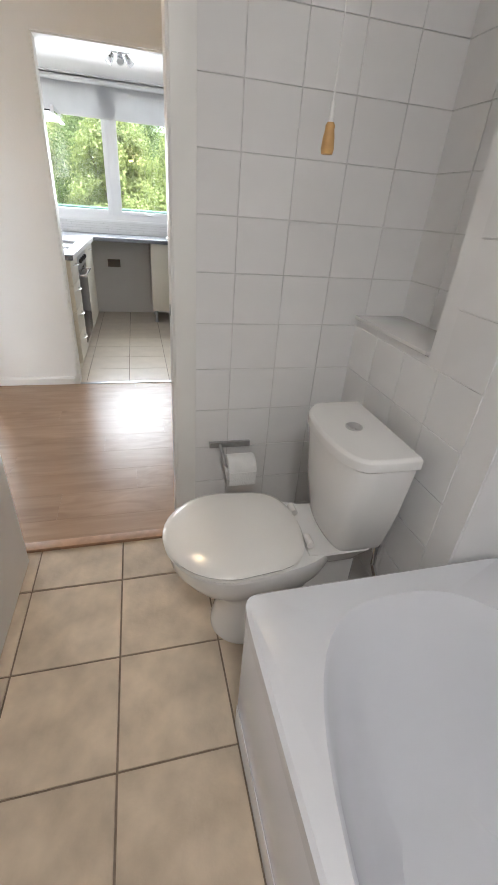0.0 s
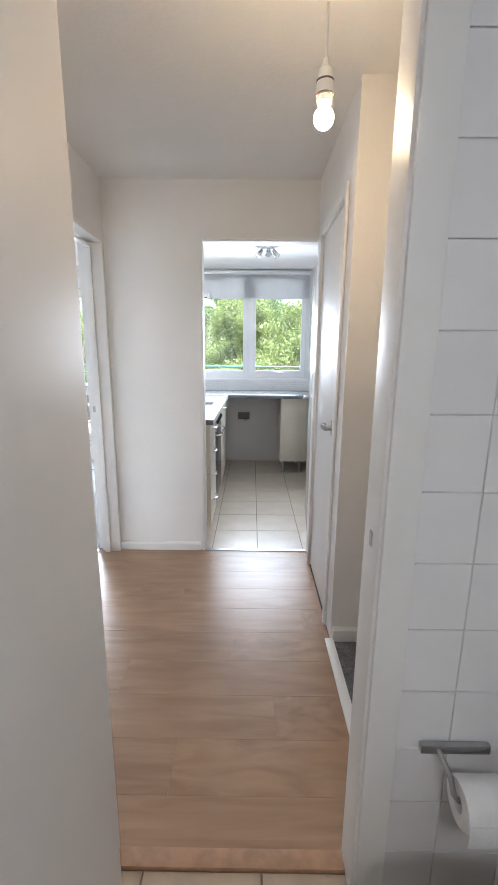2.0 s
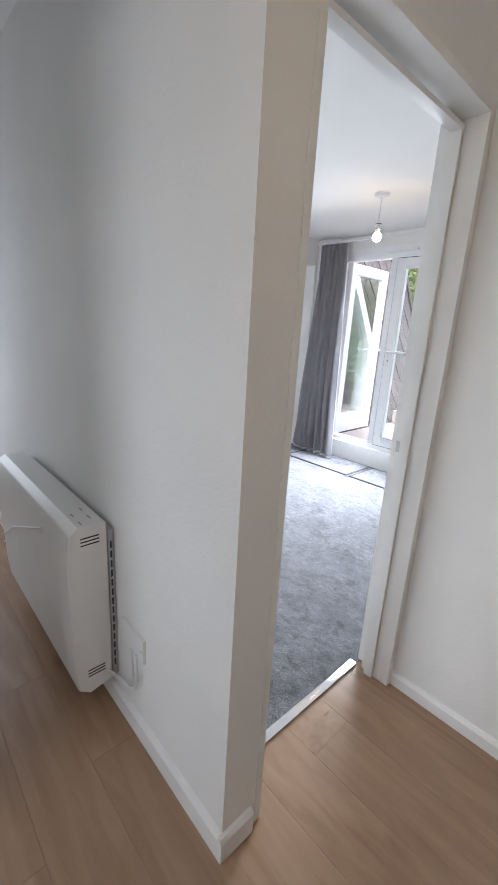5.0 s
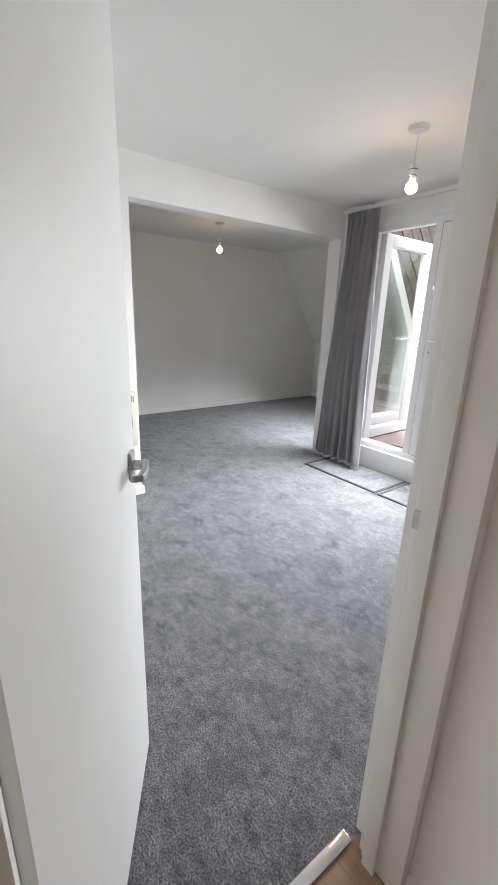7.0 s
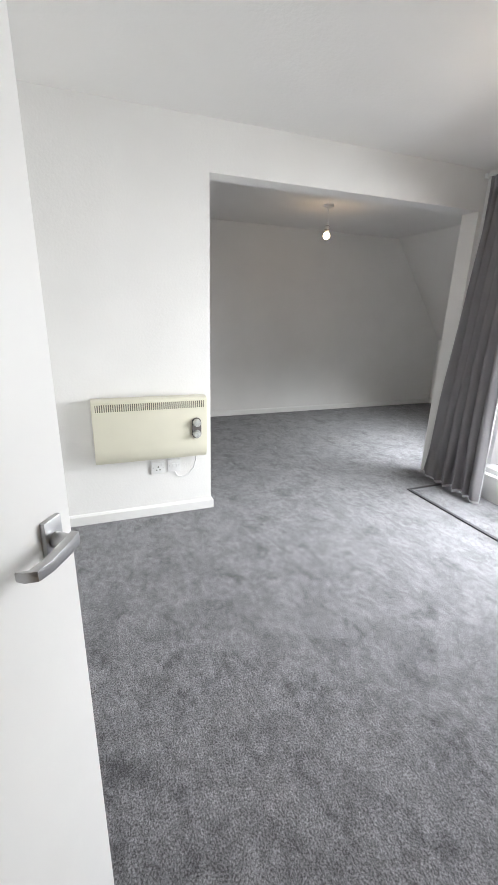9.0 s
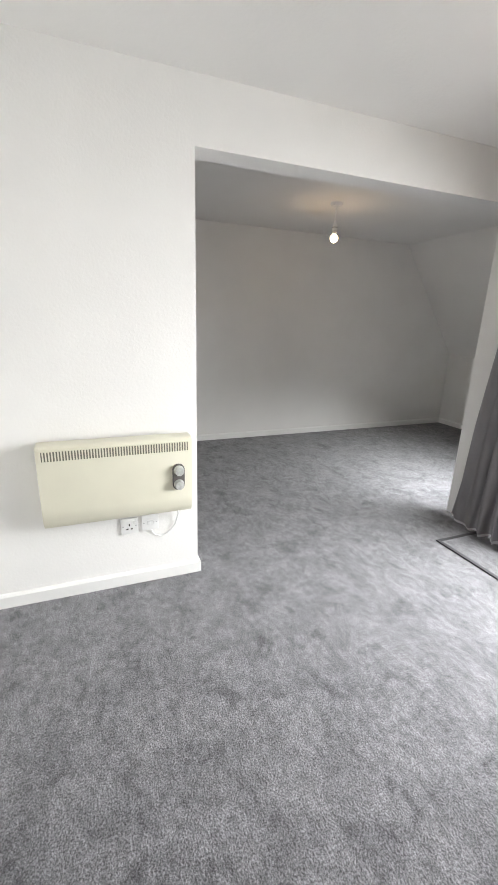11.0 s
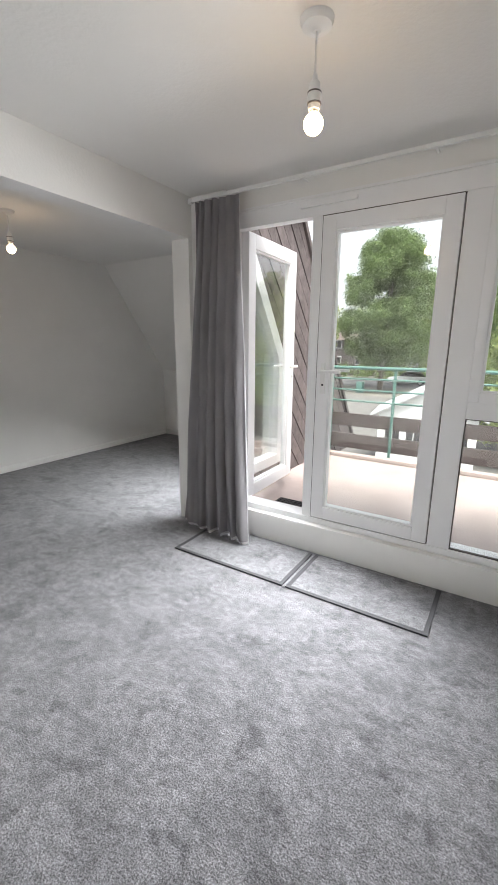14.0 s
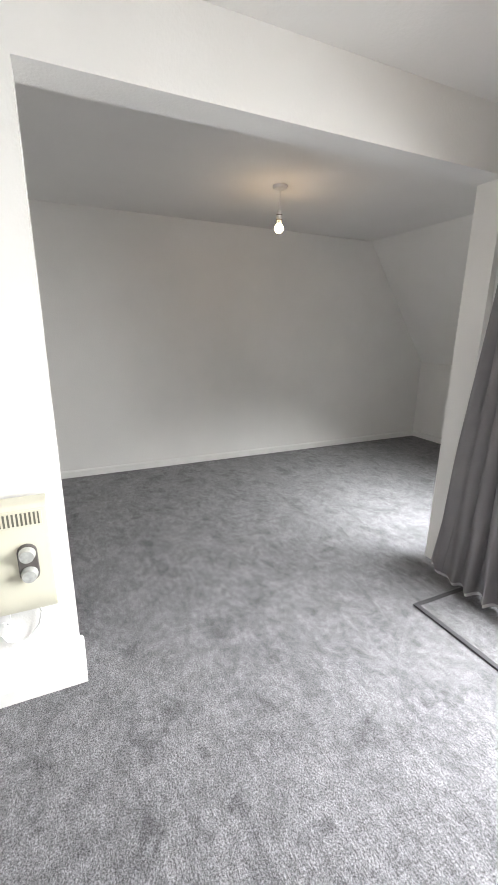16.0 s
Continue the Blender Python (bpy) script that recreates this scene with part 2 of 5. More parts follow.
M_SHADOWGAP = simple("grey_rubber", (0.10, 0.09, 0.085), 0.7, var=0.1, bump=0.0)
M_GRILLE = simple("olive_grille_recess", (0.15, 0.145, 0.115), 0.6, bump=0.0)
M_TRIM = simple("mid_grey_tape", (0.06, 0.06, 0.065), 0.8, var=0.1, bump=0.05)
M_OAKTRIM = simple("oak_threshold", (0.42, 0.25, 0.15), 0.4, var=0.15, scale=30, bump=0.02)
M_PINE = simple("turned_pine", (0.55, 0.32, 0.12), 0.4, var=0.15, scale=30, bump=0.02)
M_PAPER = simple("toilet_paper", (0.82, 0.82, 0.81), 0.95, var=0.03, scale=30, bump=0.1)


# ---- mesh helpers ----
def add_box(bm, x0, x1, y0, y1, z0, z1, m=None):
    c = Matrix.Translation(((x0 + x1) / 2, (y0 + y1) / 2, (z0 + z1) / 2)) @ Matrix.Diagonal((x1 - x0, y1 - y0, z1 - z0, 1))
    return bmesh.ops.create_cube(bm, size=1.0, matrix=(m or Matrix()) @ c)["verts"]


def add_cyl(bm, p0, p1, r0, r1=None, seg=20, cap=True):
    p0, p1 = Vector(p0), Vector(p1)
    d = p1 - p0
    m = Matrix.Translation((p0 + p1) / 2) @ d.to_track_quat('Z', 'Y').to_matrix().to_4x4()
    return bmesh.ops.create_cone(bm, cap_ends=cap, segments=seg, radius1=r0, radius2=r0 if r1 is None else r1, depth=d.length, matrix=m)["verts"]


def add_lathe(bm, profile, seg=32, m=None):
    """A turned shape round z, from (radius, height) pairs."""
    m = m or Matrix()
    rings = []
    for r, z in profile:
        if r < 1e-5:
            rings.append([bm.verts.new(m @ Vector((0, 0, z)))])
        else:
            rings.append([bm.verts.new(m @ Vector((r * math.cos(2 * math.pi * k / seg), r * math.sin(2 * math.pi * k / seg), z))) for k in range(seg)])
    for a, b in zip(rings, rings[1:]):
        for k in range(seg):
            j = (k + 1) % seg
            if len(a) == 1 and len(b) > 1:
                bm.faces.new((a[0], b[j], b[k]))
            elif len(b) == 1 and len(a) > 1:
                bm.faces.new((a[k], a[j], b[0]))
            elif len(a) > 1:
                bm.faces.new((a[k], a[j], b[j], b[k]))


def add_tube(bm, pts, r, seg=10):
    """A round tube along points."""
    pts = [Vector(p) for p in pts]
    rings = []
    for i, p in enumerate(pts):
        d = (pts[min(i + 1, len(pts) - 1)] - pts[max(i - 1, 0)]).normalized()
        q = d.to_track_quat('Z', 'Y')
        rings.append([bm.verts.new(p + q @ Vector((r * math.cos(2 * math.pi * k / seg), r * math.sin(2 * math.pi * k / seg), 0))) for k in range(seg)])
    for a, b in zip(rings, rings[1:]):
        for k in range(seg):
            bm.faces.new((a[k], a[(k + 1) % seg], b[(k + 1) % seg], b[k]))
    bm.faces.new(rings[0][::-1])
    bm.faces.new(rings[-1])


def add_prism(bm, outline, axis, a0, a1):
    """An outline of (u, v) pairs drawn out along an axis."""
    def at(u, v, a):
        return {'x': (a, u, v), 'y': (u, a, v), 'z': (u, v, a)}[axis]
    lo = [bm.verts.new(at(u, v, a0)) for u, v in outline]
    hi = [bm.verts.new(at(u, v, a1)) for u, v in outline]
    k = len(outline)
    bm.faces.new(lo[::-1])
    bm.faces.new(hi)
    for i in range(k):
        bm.faces.new((lo[i], lo[(i + 1) % k], hi[(i + 1) % k], hi[i]))


def loft(bm, rings, cap0=True, cap1=True):
    vs = [[bm.verts.new(p) for p in r] for r in rings]
    n = len(vs[0])
    for a, b in zip(vs, vs[1:]):
        for k in range(n):
            bm.faces.new((a[k], a[(k + 1) % n], b[(k + 1) % n], b[k]))
    if cap0:
        bm.faces.new(vs[0][::-1])
    if cap1:
        bm.faces.new(vs[-1])
    return vs


def finish(bm, bevel=0.0, seg=2, smooth=False, angle=40):
    bmesh.ops.recalc_face_normals(bm, faces=bm.faces[:])
    if bevel:
        es = [e for e in bm.edges if len(e.link_faces) == 2 and e.calc_face_angle(0) > radians(angle)]
        bmesh.ops.bevel(bm, geom=es, offset=bevel, segments=seg, profile=0.7, affect='EDGES', clamp_overlap=True)
    if smooth or bevel:
        for f in bm.faces:
            f.smooth = True
        for e in bm.edges:
            if len(e.link_faces) == 2 and e.calc_face_angle(0) > radians(35):
                e.smooth = False
    return bm


def mesh_of(name, bm, material):
    me = bpy.data.meshes.new(name)
    bm.to_mesh(me)
    bm.free()
    me.materials.append(material)
    return me


def part(name, bm, material, parent=None, label=""):
    ob = new(name, mesh_of(name, bm, material))
    if parent is not None:
        ob.parent = parent
    return tagged(ob, label)


def thing(name, label, category, group="", at=(0, 0, 0)):
    ob = new(name)
    ob.empty_display_size = 0.1
    ob.location = at
    return tagged(ob, label, category, group)


def structure(name, boxes, material, label, category, bevel=0.0):
    bm = bmesh.new()
    for b in boxes:
        add_box(bm, *b)
    finish(bm, bevel)
    return tagged(part(name, bm, material), label, category, kind="structure")


def boxpart(name, dims, material, parent, label="", bevel=0.0, m=None):
    bm = bmesh.new()
    add_box(bm, *dims, m=m)
    finish(bm, bevel)
    return part(name, bm, material, parent, label)


# ---- structure: walls ----
BATH_Y0, BATH_Y1, HALL_Y0 = -1.1, 2.205, 2.30
structure("wall_bathroom_door", [(-2.95, -0.85, BATH_Y1, HALL_Y0, 0, H), (-0.13, 0.185, BATH_Y1, HALL_Y0, 0, H), (-0.85, -0.13, BATH_Y1, HALL_Y0, 2.0, H), (0.845, 2.3, BATH_Y1, HALL_Y0, 0, H), (0.185, 0.845, BATH_Y1, HALL_Y0, 1.985, H)], M_WALL, "white painted plaster partition with bathroom and bedroom doorways", "wall")
structure("wall_bathroom_west", [(-0.02, 0.10, BATH_Y0, BATH_Y1, 0, H)], M_WALL, "white painted plaster bathroom wall", "wall")
structure("wall_bathroom_south", [(-0.02, 1.85, BATH_Y0 - 0.1, BATH_Y0, 0, H)], M_WALL, "white painted plaster bathroom wall", "wall")
structure("wall_bathroom_east", [(1.64, 1.85, BATH_Y0, BATH_Y1, 0, H)], M_WALL, "white tiled bathroom wall beside the bath", "wall")
structure("wall_pipe_boxing", [(1.462, 1.64, 1.49, 1.785, 0, H), (1.462, 1.64, 1.785, BATH_Y1, 0, 0.955)], M_WTILE, "white boxed-in pipework with a ledge behind the toilet", "wall")
structure("wall_corridor_north", [(-2.95, -0.342, 3.185, 3.30, 0, H), (-0.448, -0.342, 3.30, 3.305, 0, H), (-0.448, -0.342, 3.305, 4.06, 2.0, H), (-0.448, -0.342, 4.06, 4.08, 0, H)], M_WALL, "white painted plaster hall wall with living room doorway", "wall")
structure("wall_corridor_header", [(-0.46, -0.342, HALL_Y0, 3.185, 2.0, H)], M_WALL, "white painted bulkhead over the corridor", "wall")
structure("wall_kitchen_door", [(-0.50, 0.235, 4.08, 4.18, 0, H), (0.98, 1.85, 4.08, 4.18, 0, H), (0.235, 0.98, 4.08, 4.18, 2.02, H)], M_WALL, "white painted plaster wall with kitchen doorway", "wall")
structure("wall_hall_east", [(0.95, 1.06, 3.27, 3.30, 0, H), (0.95, 1.06, 3.91, 4.08, 0, H), (0.95, 1.06, 3.30, 3.91, 2.0, H), (0.95, 2.3, 3.165, 3.27, 0, H)], M_WALL, "white painted plaster wall with cupboard door", "wall")
structure("wall_lobby_end", [(2.3, 2.4, BATH_Y1, 3.27, 0, H)], M_WALL, "white painted plaster lobby wall", "wall")
structure("wall_cupboard", [(1.5, 1.6, 3.27, 4.08, 0, H)], M_WALL, "plain plaster back of the cupboard", "wall")
structure("wall_living_east", [(-0.50, -0.33, 4.18, 6.56, 0, H)], M_WALL, "white painted plaster wall between living room and kitchen", "wall")
structure("wall_kitchen_east", [(1.75, 1.85, 4.18, 6.55, 0, H)], M_WALL, "white painted kitchen wall", "wall")
KW = (-0.28, 1.26, 1.05, 2.325)
structure("wall_kitchen_window", [(-0.50, KW[0], 6.56, 6.75, -0.3, H), (KW[1], 1.85, 6.56, 6.75, -0.3, H), (KW[0], KW[1], 6.56, 6.75, -0.3, KW[2]), (KW[0], KW[1], 6.56, 6.75, KW[3], H)], M_WALL, "white painted kitchen wall with window opening", "wall")
structure("wall_opening_south", [(-3.10, -2.95, 3.30, 4.46, 0, H), (-3.10, -2.95, 4.46, 6.49, 2.08, H), (-3.10, -2.95, 6.49, 6.56, 0, H)], M_WALL, "white painted wall with a wide opening and lintel to the alcove", "wall")
structure("wall_patio_stub", [(-2.95, -2.66, 6.53, 6.70, -0.3, H)], M_WALL, "white painted wall end beside the patio doors", "wall")
structure("wall_alcove_far", [(-5.6, -5.47, 3.2, 8.95, 0, H)], M_WALL, "white painted alcove wall", "wall")
structure("wall_alcove_south", [(-5.6, -2.95, 3.185, 3.30, 0, H)], M_WALL, "white painted plaster wall", "wall")
# Doorway and room beyond are unseen, added to hold the corridor-end fill lamp.
structure("wall_corridor_end", [(-2.95, -2.85, HALL_Y0, 2.36, 0, H), (-2.95, -2.85, 3.10, 3.185, 0, H), (-2.95, -2.85, 2.36, 3.10, 2.0, H)], M_WALL, "white painted corridor end wall with open doorway", "wall")
structure("wall_bedroom", [(-3.6, -3.5, 2.2, 3.3, 0, H), (-3.5, -2.95, 2.2, 2.30, 0, H)], M_WALL, "white painted wall of the assumed room beyond the corridor", "wall")
structure("wall_side_bedroom", [(-1.80, -1.70, 0.45, BATH_Y1, 0, H), (-1.70, -1.02, 0.45, 0.55, 0, H), (-0.22, -0.02, 0.45, 0.55, 0, H), (-1.02, -0.22, 0.45, 0.55, 0, 0.92), (-1.02, -0.22, 0.45, 0.55, 1.98, H)], M_WALL, "white painted bedroom walls with window opening", "wall")
structure("wall_alcove_knee", [(-5.6, -2.8, 8.80, 8.95, 0, 1.05)], M_WALL, "white painted low wall under the sloping ceiling", "wall")

# The alcove's flank wall follows the roof slope and has a five-sided window in it.


def flank_wall():
    bm = bmesh.new()
    x0, x1 = -2.95, -2.80
    win = [(6.74, 0.28), (7.54, 0.28), (7.54, 1.30), (6.98, 2.14), (6.74, 2.14)]
    add_prism(bm, [(6.56, -0.3), (6.74, -0.3), (6.74, 2.34), (6.56, 2.34)], 'x', x0, x1)
    add_prism(bm, [(6.74, -0.3), (7.54, -0.3), (7.54, 0.28), (6.74, 0.28)], 'x', x0, x1)
    add_prism(bm, [(6.74, 2.14), (6.98, 2.14), (7.54, 1.30), (7.54, 2.5), (6.74, 2.5)], 'x', x0, x1)
    add_prism(bm, [(7.54, -0.3), (8.95, -0.3), (8.95, 0.98), (7.86, 2.34), (7.86, 2.5), (7.54, 2.5)], 'x', x0, x1)
    finish(bm)
    wall = tagged(part("wall_alcove_flank", bm, M_WALL), "white plastered flank wall of the alcove with a sloping-headed window", "wall", kind="structure")
    w = tagged(new("window_1"), "white plastic-framed five-sided window following the roof slope", "window", kind="structure")
    bm = bmesh.new()
    inner = [(6.83, 0.37), (7.445, 0.37), (7.445, 1.255), (6.935, 2.02), (6.83, 2.02)]
    k = len(win)
    for a, b in ((-2.83, -2.735),):
        vo = [[bm.verts.new((x, *p)) for p in win] for x in (a, b)]
        vi = [[bm.verts.new((x, *p)) for p in inner] for x in (a, b)]
        for i in range(k):
            j = (i + 1) % k
            bm.faces.new((vo[1][i], vo[1][j], vi[1][j], vi[1][i]))
            bm.faces.new((vo[0][j], vo[0][i], vi[0][i], vi[0][j]))
            bm.faces.new((vo[0][i], vo[0][j], vo[1][j], vo[1][i]))
            bm.faces.new((vi[0][j], vi[0][i], vi[1][i], vi[1][j]))
    finish(bm, 0.004)
    part("window_frame", bm, M_UPVC, w)
    bm = bmesh.new()
    add_prism(bm, inner, 'x', -2.80, -2.79)
    finish(bm)
    pane = part("pane", bm, M_GLASS, w)
    pane.visible_shadow = False


flank_wall()

# Ceilings
structure("ceiling", [(-3.13, 2.4, BATH_Y0 - 0.1, 6.75, H, H + 0.12), (-5.6, -3.13, 2.2, 7.82, H, H + 0.12), (-3.13, -2.80, 6.75, 7.82, H, H + 0.12)], M_CEIL, "white painted ceiling", "ceiling")
bm = bmesh.new()
add_prism(bm, [(7.82, 2.34), (8.86, 0.905), (8.98, 1.0), (7.90, 2.46), (7.82, 2.46)], 'x', -5.6, -2.80)
finish(bm)
tagged(part("ceiling_slope", bm, M_CEIL), "white painted sloping ceiling of the alcove", "ceiling", kind="structure")
bm = bmesh.new()
add_prism(bm, [(-3.0, 3.9), (7.2, 3.0), (7.86, 2.50), (-3.0, 2.50)], 'x', -5.7, -2.70)
finish(bm)
tagged(part("roof", bm, M_BROWN), "dark roof over the flat", "roof", kind="structure")

# Floors: slabs under the loose pieces
structure("floor_bathroom", [(-0.02, 1.64, BATH_Y0, 2.25, -0.2, -0.004)], M_FGROUT, "cream ceramic tile floor with dark grout", "floor")
structure("floor_hall", [(-3.6, 0.95, 2.25, 4.08, -0.2, -0.004)], M_OAKTRIM, "oak laminate floor", "floor")
structure("floor_side_bedroom", [(-1.70, -0.02, 0.55, 2.25, -0.2, 0.0)], M_CARPET, "grey bedroom carpet", "floor")
structure("floor_kitchen", [(-0.33, 1.75, 4.08, 6.56, -0.2, -0.004)], M_FGROUT, "pale ceramic tile floor with grey grout", "floor")
structure("floor_cupboard", [(0.95, 1.6, 3.2, 4.08, -0.2, -0.002)], M_TRIM, "dark cupboard floor", "floor")
structure("floor_lobby", [(0.95, 2.3, 2.25, 3.2, -0.2, 0.0)], M_CARPET, "dark grey entrance carpet", "floor")
structure("floor_living", [(-5.5, -0.485, 3.25, 6.56, -0.2, 0.0), (-5.5, -2.85, 6.56, 8.85, -0.2, 0.0)], M_CARPET, "deep-pile mid-grey fitted carpet", "floor")
structure("building_base", [(-5.6, 2.4, -1.2, 6.75, -3.0, -0.2), (-5.6, -2.8, 6.75, 8.95, -3.0, -0.2)], M_BROWN, "dark lower storey of the building", "wall")
structure("ground", [(-160, 160, -120, 200, -3.2, -2.9)], simple("worn_ground", (0.16, 0.15, 0.13), 0.95, var=0.3, scale=0.25, bump=0.3), "grass and paving ground below the terrace", "ground")


# ---- skirting boards ----
def skirting(name, p0, p1, inward, h=0.075, t=0.016):
    """A board along a wall from p0 to p1; inward is the way it stands out from the wall."""
    p0, p1, n = Vector((*p0, 0)), Vector((*p1, 0)), Vector((*inward, 0))
    bm = bmesh.new()
    prof = [(0, 0.002), (t, 0.002), (t, h - 0.014), (t * 0.55, h - 0.003), (0, h)]
    rings = [[p + n * u + Vector((0, 0, v)) for u, v in prof] for p in (p0, p1)]
    loft(bm, rings)
    finish(bm)
    return tagged(part(name, bm, M_GLOSS), "white painted skirting board", "skirting board", kind="structure")


skirting("baseboard", (-2.95, 3.30), (-2.95, 4.46), (1, 0))
skirting("baseboard", (-2.934, 4.46), (-3.13, 4.46), (0, 1))
skirting("baseboard", (-5.47, 3.30), (-5.47, 8.80), (1, 0), 0.07)
skirting("baseboard", (-5.47, 8.80), (-2.95, 8.80), (0, -1), 0.07)
skirting("baseboard", (-2.85, 3.185), (-0.342, 3.185), (0, -1), 0.085)
skirting("baseboard", (-0.342, 3.169), (-0.342, 3.285), (1, 0), 0.085)
skirting("baseboard", (-0.342, 4.08), (0.215, 4.08), (0, -1), 0.06)
skirting("baseboard", (-2.85, 2.30), (-0.91, 2.30), (0, 1), 0.075)
skirting("baseboard", (0.96, 3.165), (2.3, 3.165), (0, -1), 0.075)
skirting("baseboard", (-0.50, 4.12), (-0.50, 6.5), (-1, 0), 0.075)
skirting("baseboard", (-5.47, 3.30), (-3.13, 3.30), (0, 1), 0.07)
skirting("baseboard", (-2.95, 3.30), (-0.52, 3.30), (0, 1), 0.075)


# ---- doorways ----
def lining(name, axis, a0, a1, p0, p1, top, w=0.03, arch=0.055, faces=(True, True), label="white painted door lining and architrave"):
    """A door lining in an opening a0..a1 along an axis, through a wall p0..p1."""
    ob = tagged(new(name), label, "door frame", kind="structure")

    def bx(u0, u1, v0, v1, z0, z1, nm):
        d = (u0, u1, v0, v1, z0, z1) if axis == 'x' else (v0, v1, u0, u1, z0, z1)
        boxpart(nm, d, M_GLOSS, ob, bevel=0.003)
    bx(a0 - w + 0.012, a0 + 0.004, p0 - 0.002, p1 + 0.002, 0, top + w - 0.01, "jamb")
    bx(a1 - 0.004, a1 + w - 0.012, p0 - 0.002, p1 + 0.002, 0, top + w - 0.01, "jamb")
    bx(a0 + 0.004, a1 - 0.004, p0 - 0.002, p1 + 0.002, top - 0.004, top + w - 0.01, "head")
    for on, q0, q1 in ((faces[0], p0 - 0.014, p0 - 0.002), (faces[1], p1 + 0.002, p1 + 0.014)):
        if on:
            bx(a0 - arch, a0 - 0.003, q0, q1, 0, top + arch, "architrave")
            bx(a1 + 0.003, a1 + arch, q0, q1, 0, top + arch, "architrave")
            bx(a0 - 0.003, a1 + 0.003, q0, q1, top + 0.003, top + arch, "architrave")
    return ob


lining("door_frame_bathroom", 'x', 0.205, 0.825, 2.205, 2.30, 1.96, arch=0.07)
lining("door_frame_kitchen", 'x', 0.245, 0.972, 4.08, 4.18, 2.01, w=0.024, arch=0.02, faces=(True, False))
lining("door_frame_cupboard", 'y', 3.32, 3.89, 0.95, 1.06, 1.985, arch=0.05, faces=(True, False))
lining("door_frame_bedroom", 'x', -0.83, -0.15, 2.205, 2.30, 1.98)
lv = lining("door_frame_living", 'y', 3.32, 4.045, -0.450, -0.342, 1.99, w=0.03, arch=0.04, faces=(True, False))
boxpart("stop", (-0.440, -0.405, 3.324, 3.339, 0, 1.972), M_GLOSS, lv, bevel=0.002)
boxpart("stop", (-0.440, -0.405, 4.026, 4.041, 0, 1.972), M_GLOSS, lv, bevel=0.002)
boxpart("stop", (-0.440, -0.405, 3.339, 4.026, 1.957, 1.972), M_GLOSS, lv, bevel=0.002)
boxpart("strike_plate", (-0.458, -0.424, 4.034, 4.0405, 0.972, 1.010), M_SATIN, lv, "satin metal strike plate")
boxpart("strike_plate", (0.8185, 0.8205, 2.241, 2.256, 0.945, 0.978), M_SATIN, bpy.data.objects["door_frame_bathroom"], "satin metal strike plate")
for z in (0.25, 1.65):
    boxpart("hinge_recess", (0.9665, 0.9675, 4.09, 4.11, z, z + 0.075), M_SATIN, bpy.data.objects["door_frame_kitchen"], "old hinge leaf")


def handle(parent, sign=1, y0=0.0):
    """A lever handle on a square rose, at the parent's axis: plate in xz, standing out along -y."""
    bm = bmesh.new()
    add_box(bm, -0.020, 0.020, y0 - 0.009, y0, -0.036, 0.036)
    finish(bm, 0.004)
    rose = part("rose", bm, M_SATIN, parent, "brushed metal back plate")
    bm = bmesh.new()
    add_cyl(bm, (0, y0 - 0.008, 0.0), (0, y0 - 0.037, 0.0), 0.013, 0.011)
    s = sign
    ring = []
    for u, w, d in ((-0.013, 0.012, 0.036), (0.02, 0.011, 0.040), (0.06, 0.0095, 0.043), (0.088, 0.0085, 0.040), (0.096, 0.0085, 0.024)):
        ring.append([Vector((s * u, y0 - d - 0.007, -w)), Vector((s * u, y0 - d + 0.007, -w)), Vector((s * u, y0 - d + 0.007, w)), Vector((s * u, y0 - d - 0.007, w))])
    loft(bm, ring)
    finish(bm, 0.003, smooth=True)
    part("lever", bm, M_SATIN, parent, "brushed metal lever")
    return rose


def door_leaf(name, hinge, angle, width, height, label, handle_z=1.0, z0=0.006):
    """A flush door; local x runs from the hinge to the free edge, y is its thickness, and it turns about the hinge."""
    ob = thing(name, label, "door", at=(hinge[0], hinge[1], 0))
    ob.rotation_euler = (0, 0, radians(angle))
    bm = bmesh.new()
    add_box(bm, 0, width, -0.018, 0.018, z0, height)
    finish(bm, 0.0025)
    part("leaf", bm, M_DOOR, ob)
    for side in (1, -1):
        h = new("handle")
        h.parent = ob
        h.location = (width - 0.052, -0.018 * side, handle_z)
        h.rotation_euler = (0, 0, 0 if side == 1 else math.pi)
        handle(h, -1 if side == 1 else 1)
    for z in (0.2, 1.0, height - 0.2):
        bm = bmesh.new()
        add_cyl(bm, (-0.004, 0.0, z - 0.04), (-0.004, 0.0, z + 0.04), 0.006, seg=12)
        finish(bm, smooth=True)
        part("hinge", bm, M_SATIN, ob, "steel hinge knuckle")
    boxpart("latch_plate", (width, width + 0.0015, -0.011, 0.011, 0.92, 1.08), M_SATIN, ob, "metal latch plate")
    return ob


door_leaf("bathroom_door", (0.230, 2.20), -90.5, 0.605, 1.955, "white painted flush bathroom door standing open against the wall", 0.935)
door_leaf("living_room_door", (-0.474, 3.323), 148.2, 0.69, 1.98, "white painted flush door with brushed lever handle, open into the living room")
kd = door_leaf("kitchen_door", (0.992, 4.185), 84.5, 0.70, 1.99, "white gloss flush kitchen door, open against the units")
for c in kd.children:
    if c.name.startswith("leaf"):
        c.data.materials[0] = simple("white_high_gloss_paint", (0.80, 0.79, 0.775), 0.16, var=0.02, scale=4, bump=0.01, fine=45)
door_leaf("cupboard_door", (0.972, 3.885), -90, 0.56, 1.98, "white painted flush cupboard door, closed")

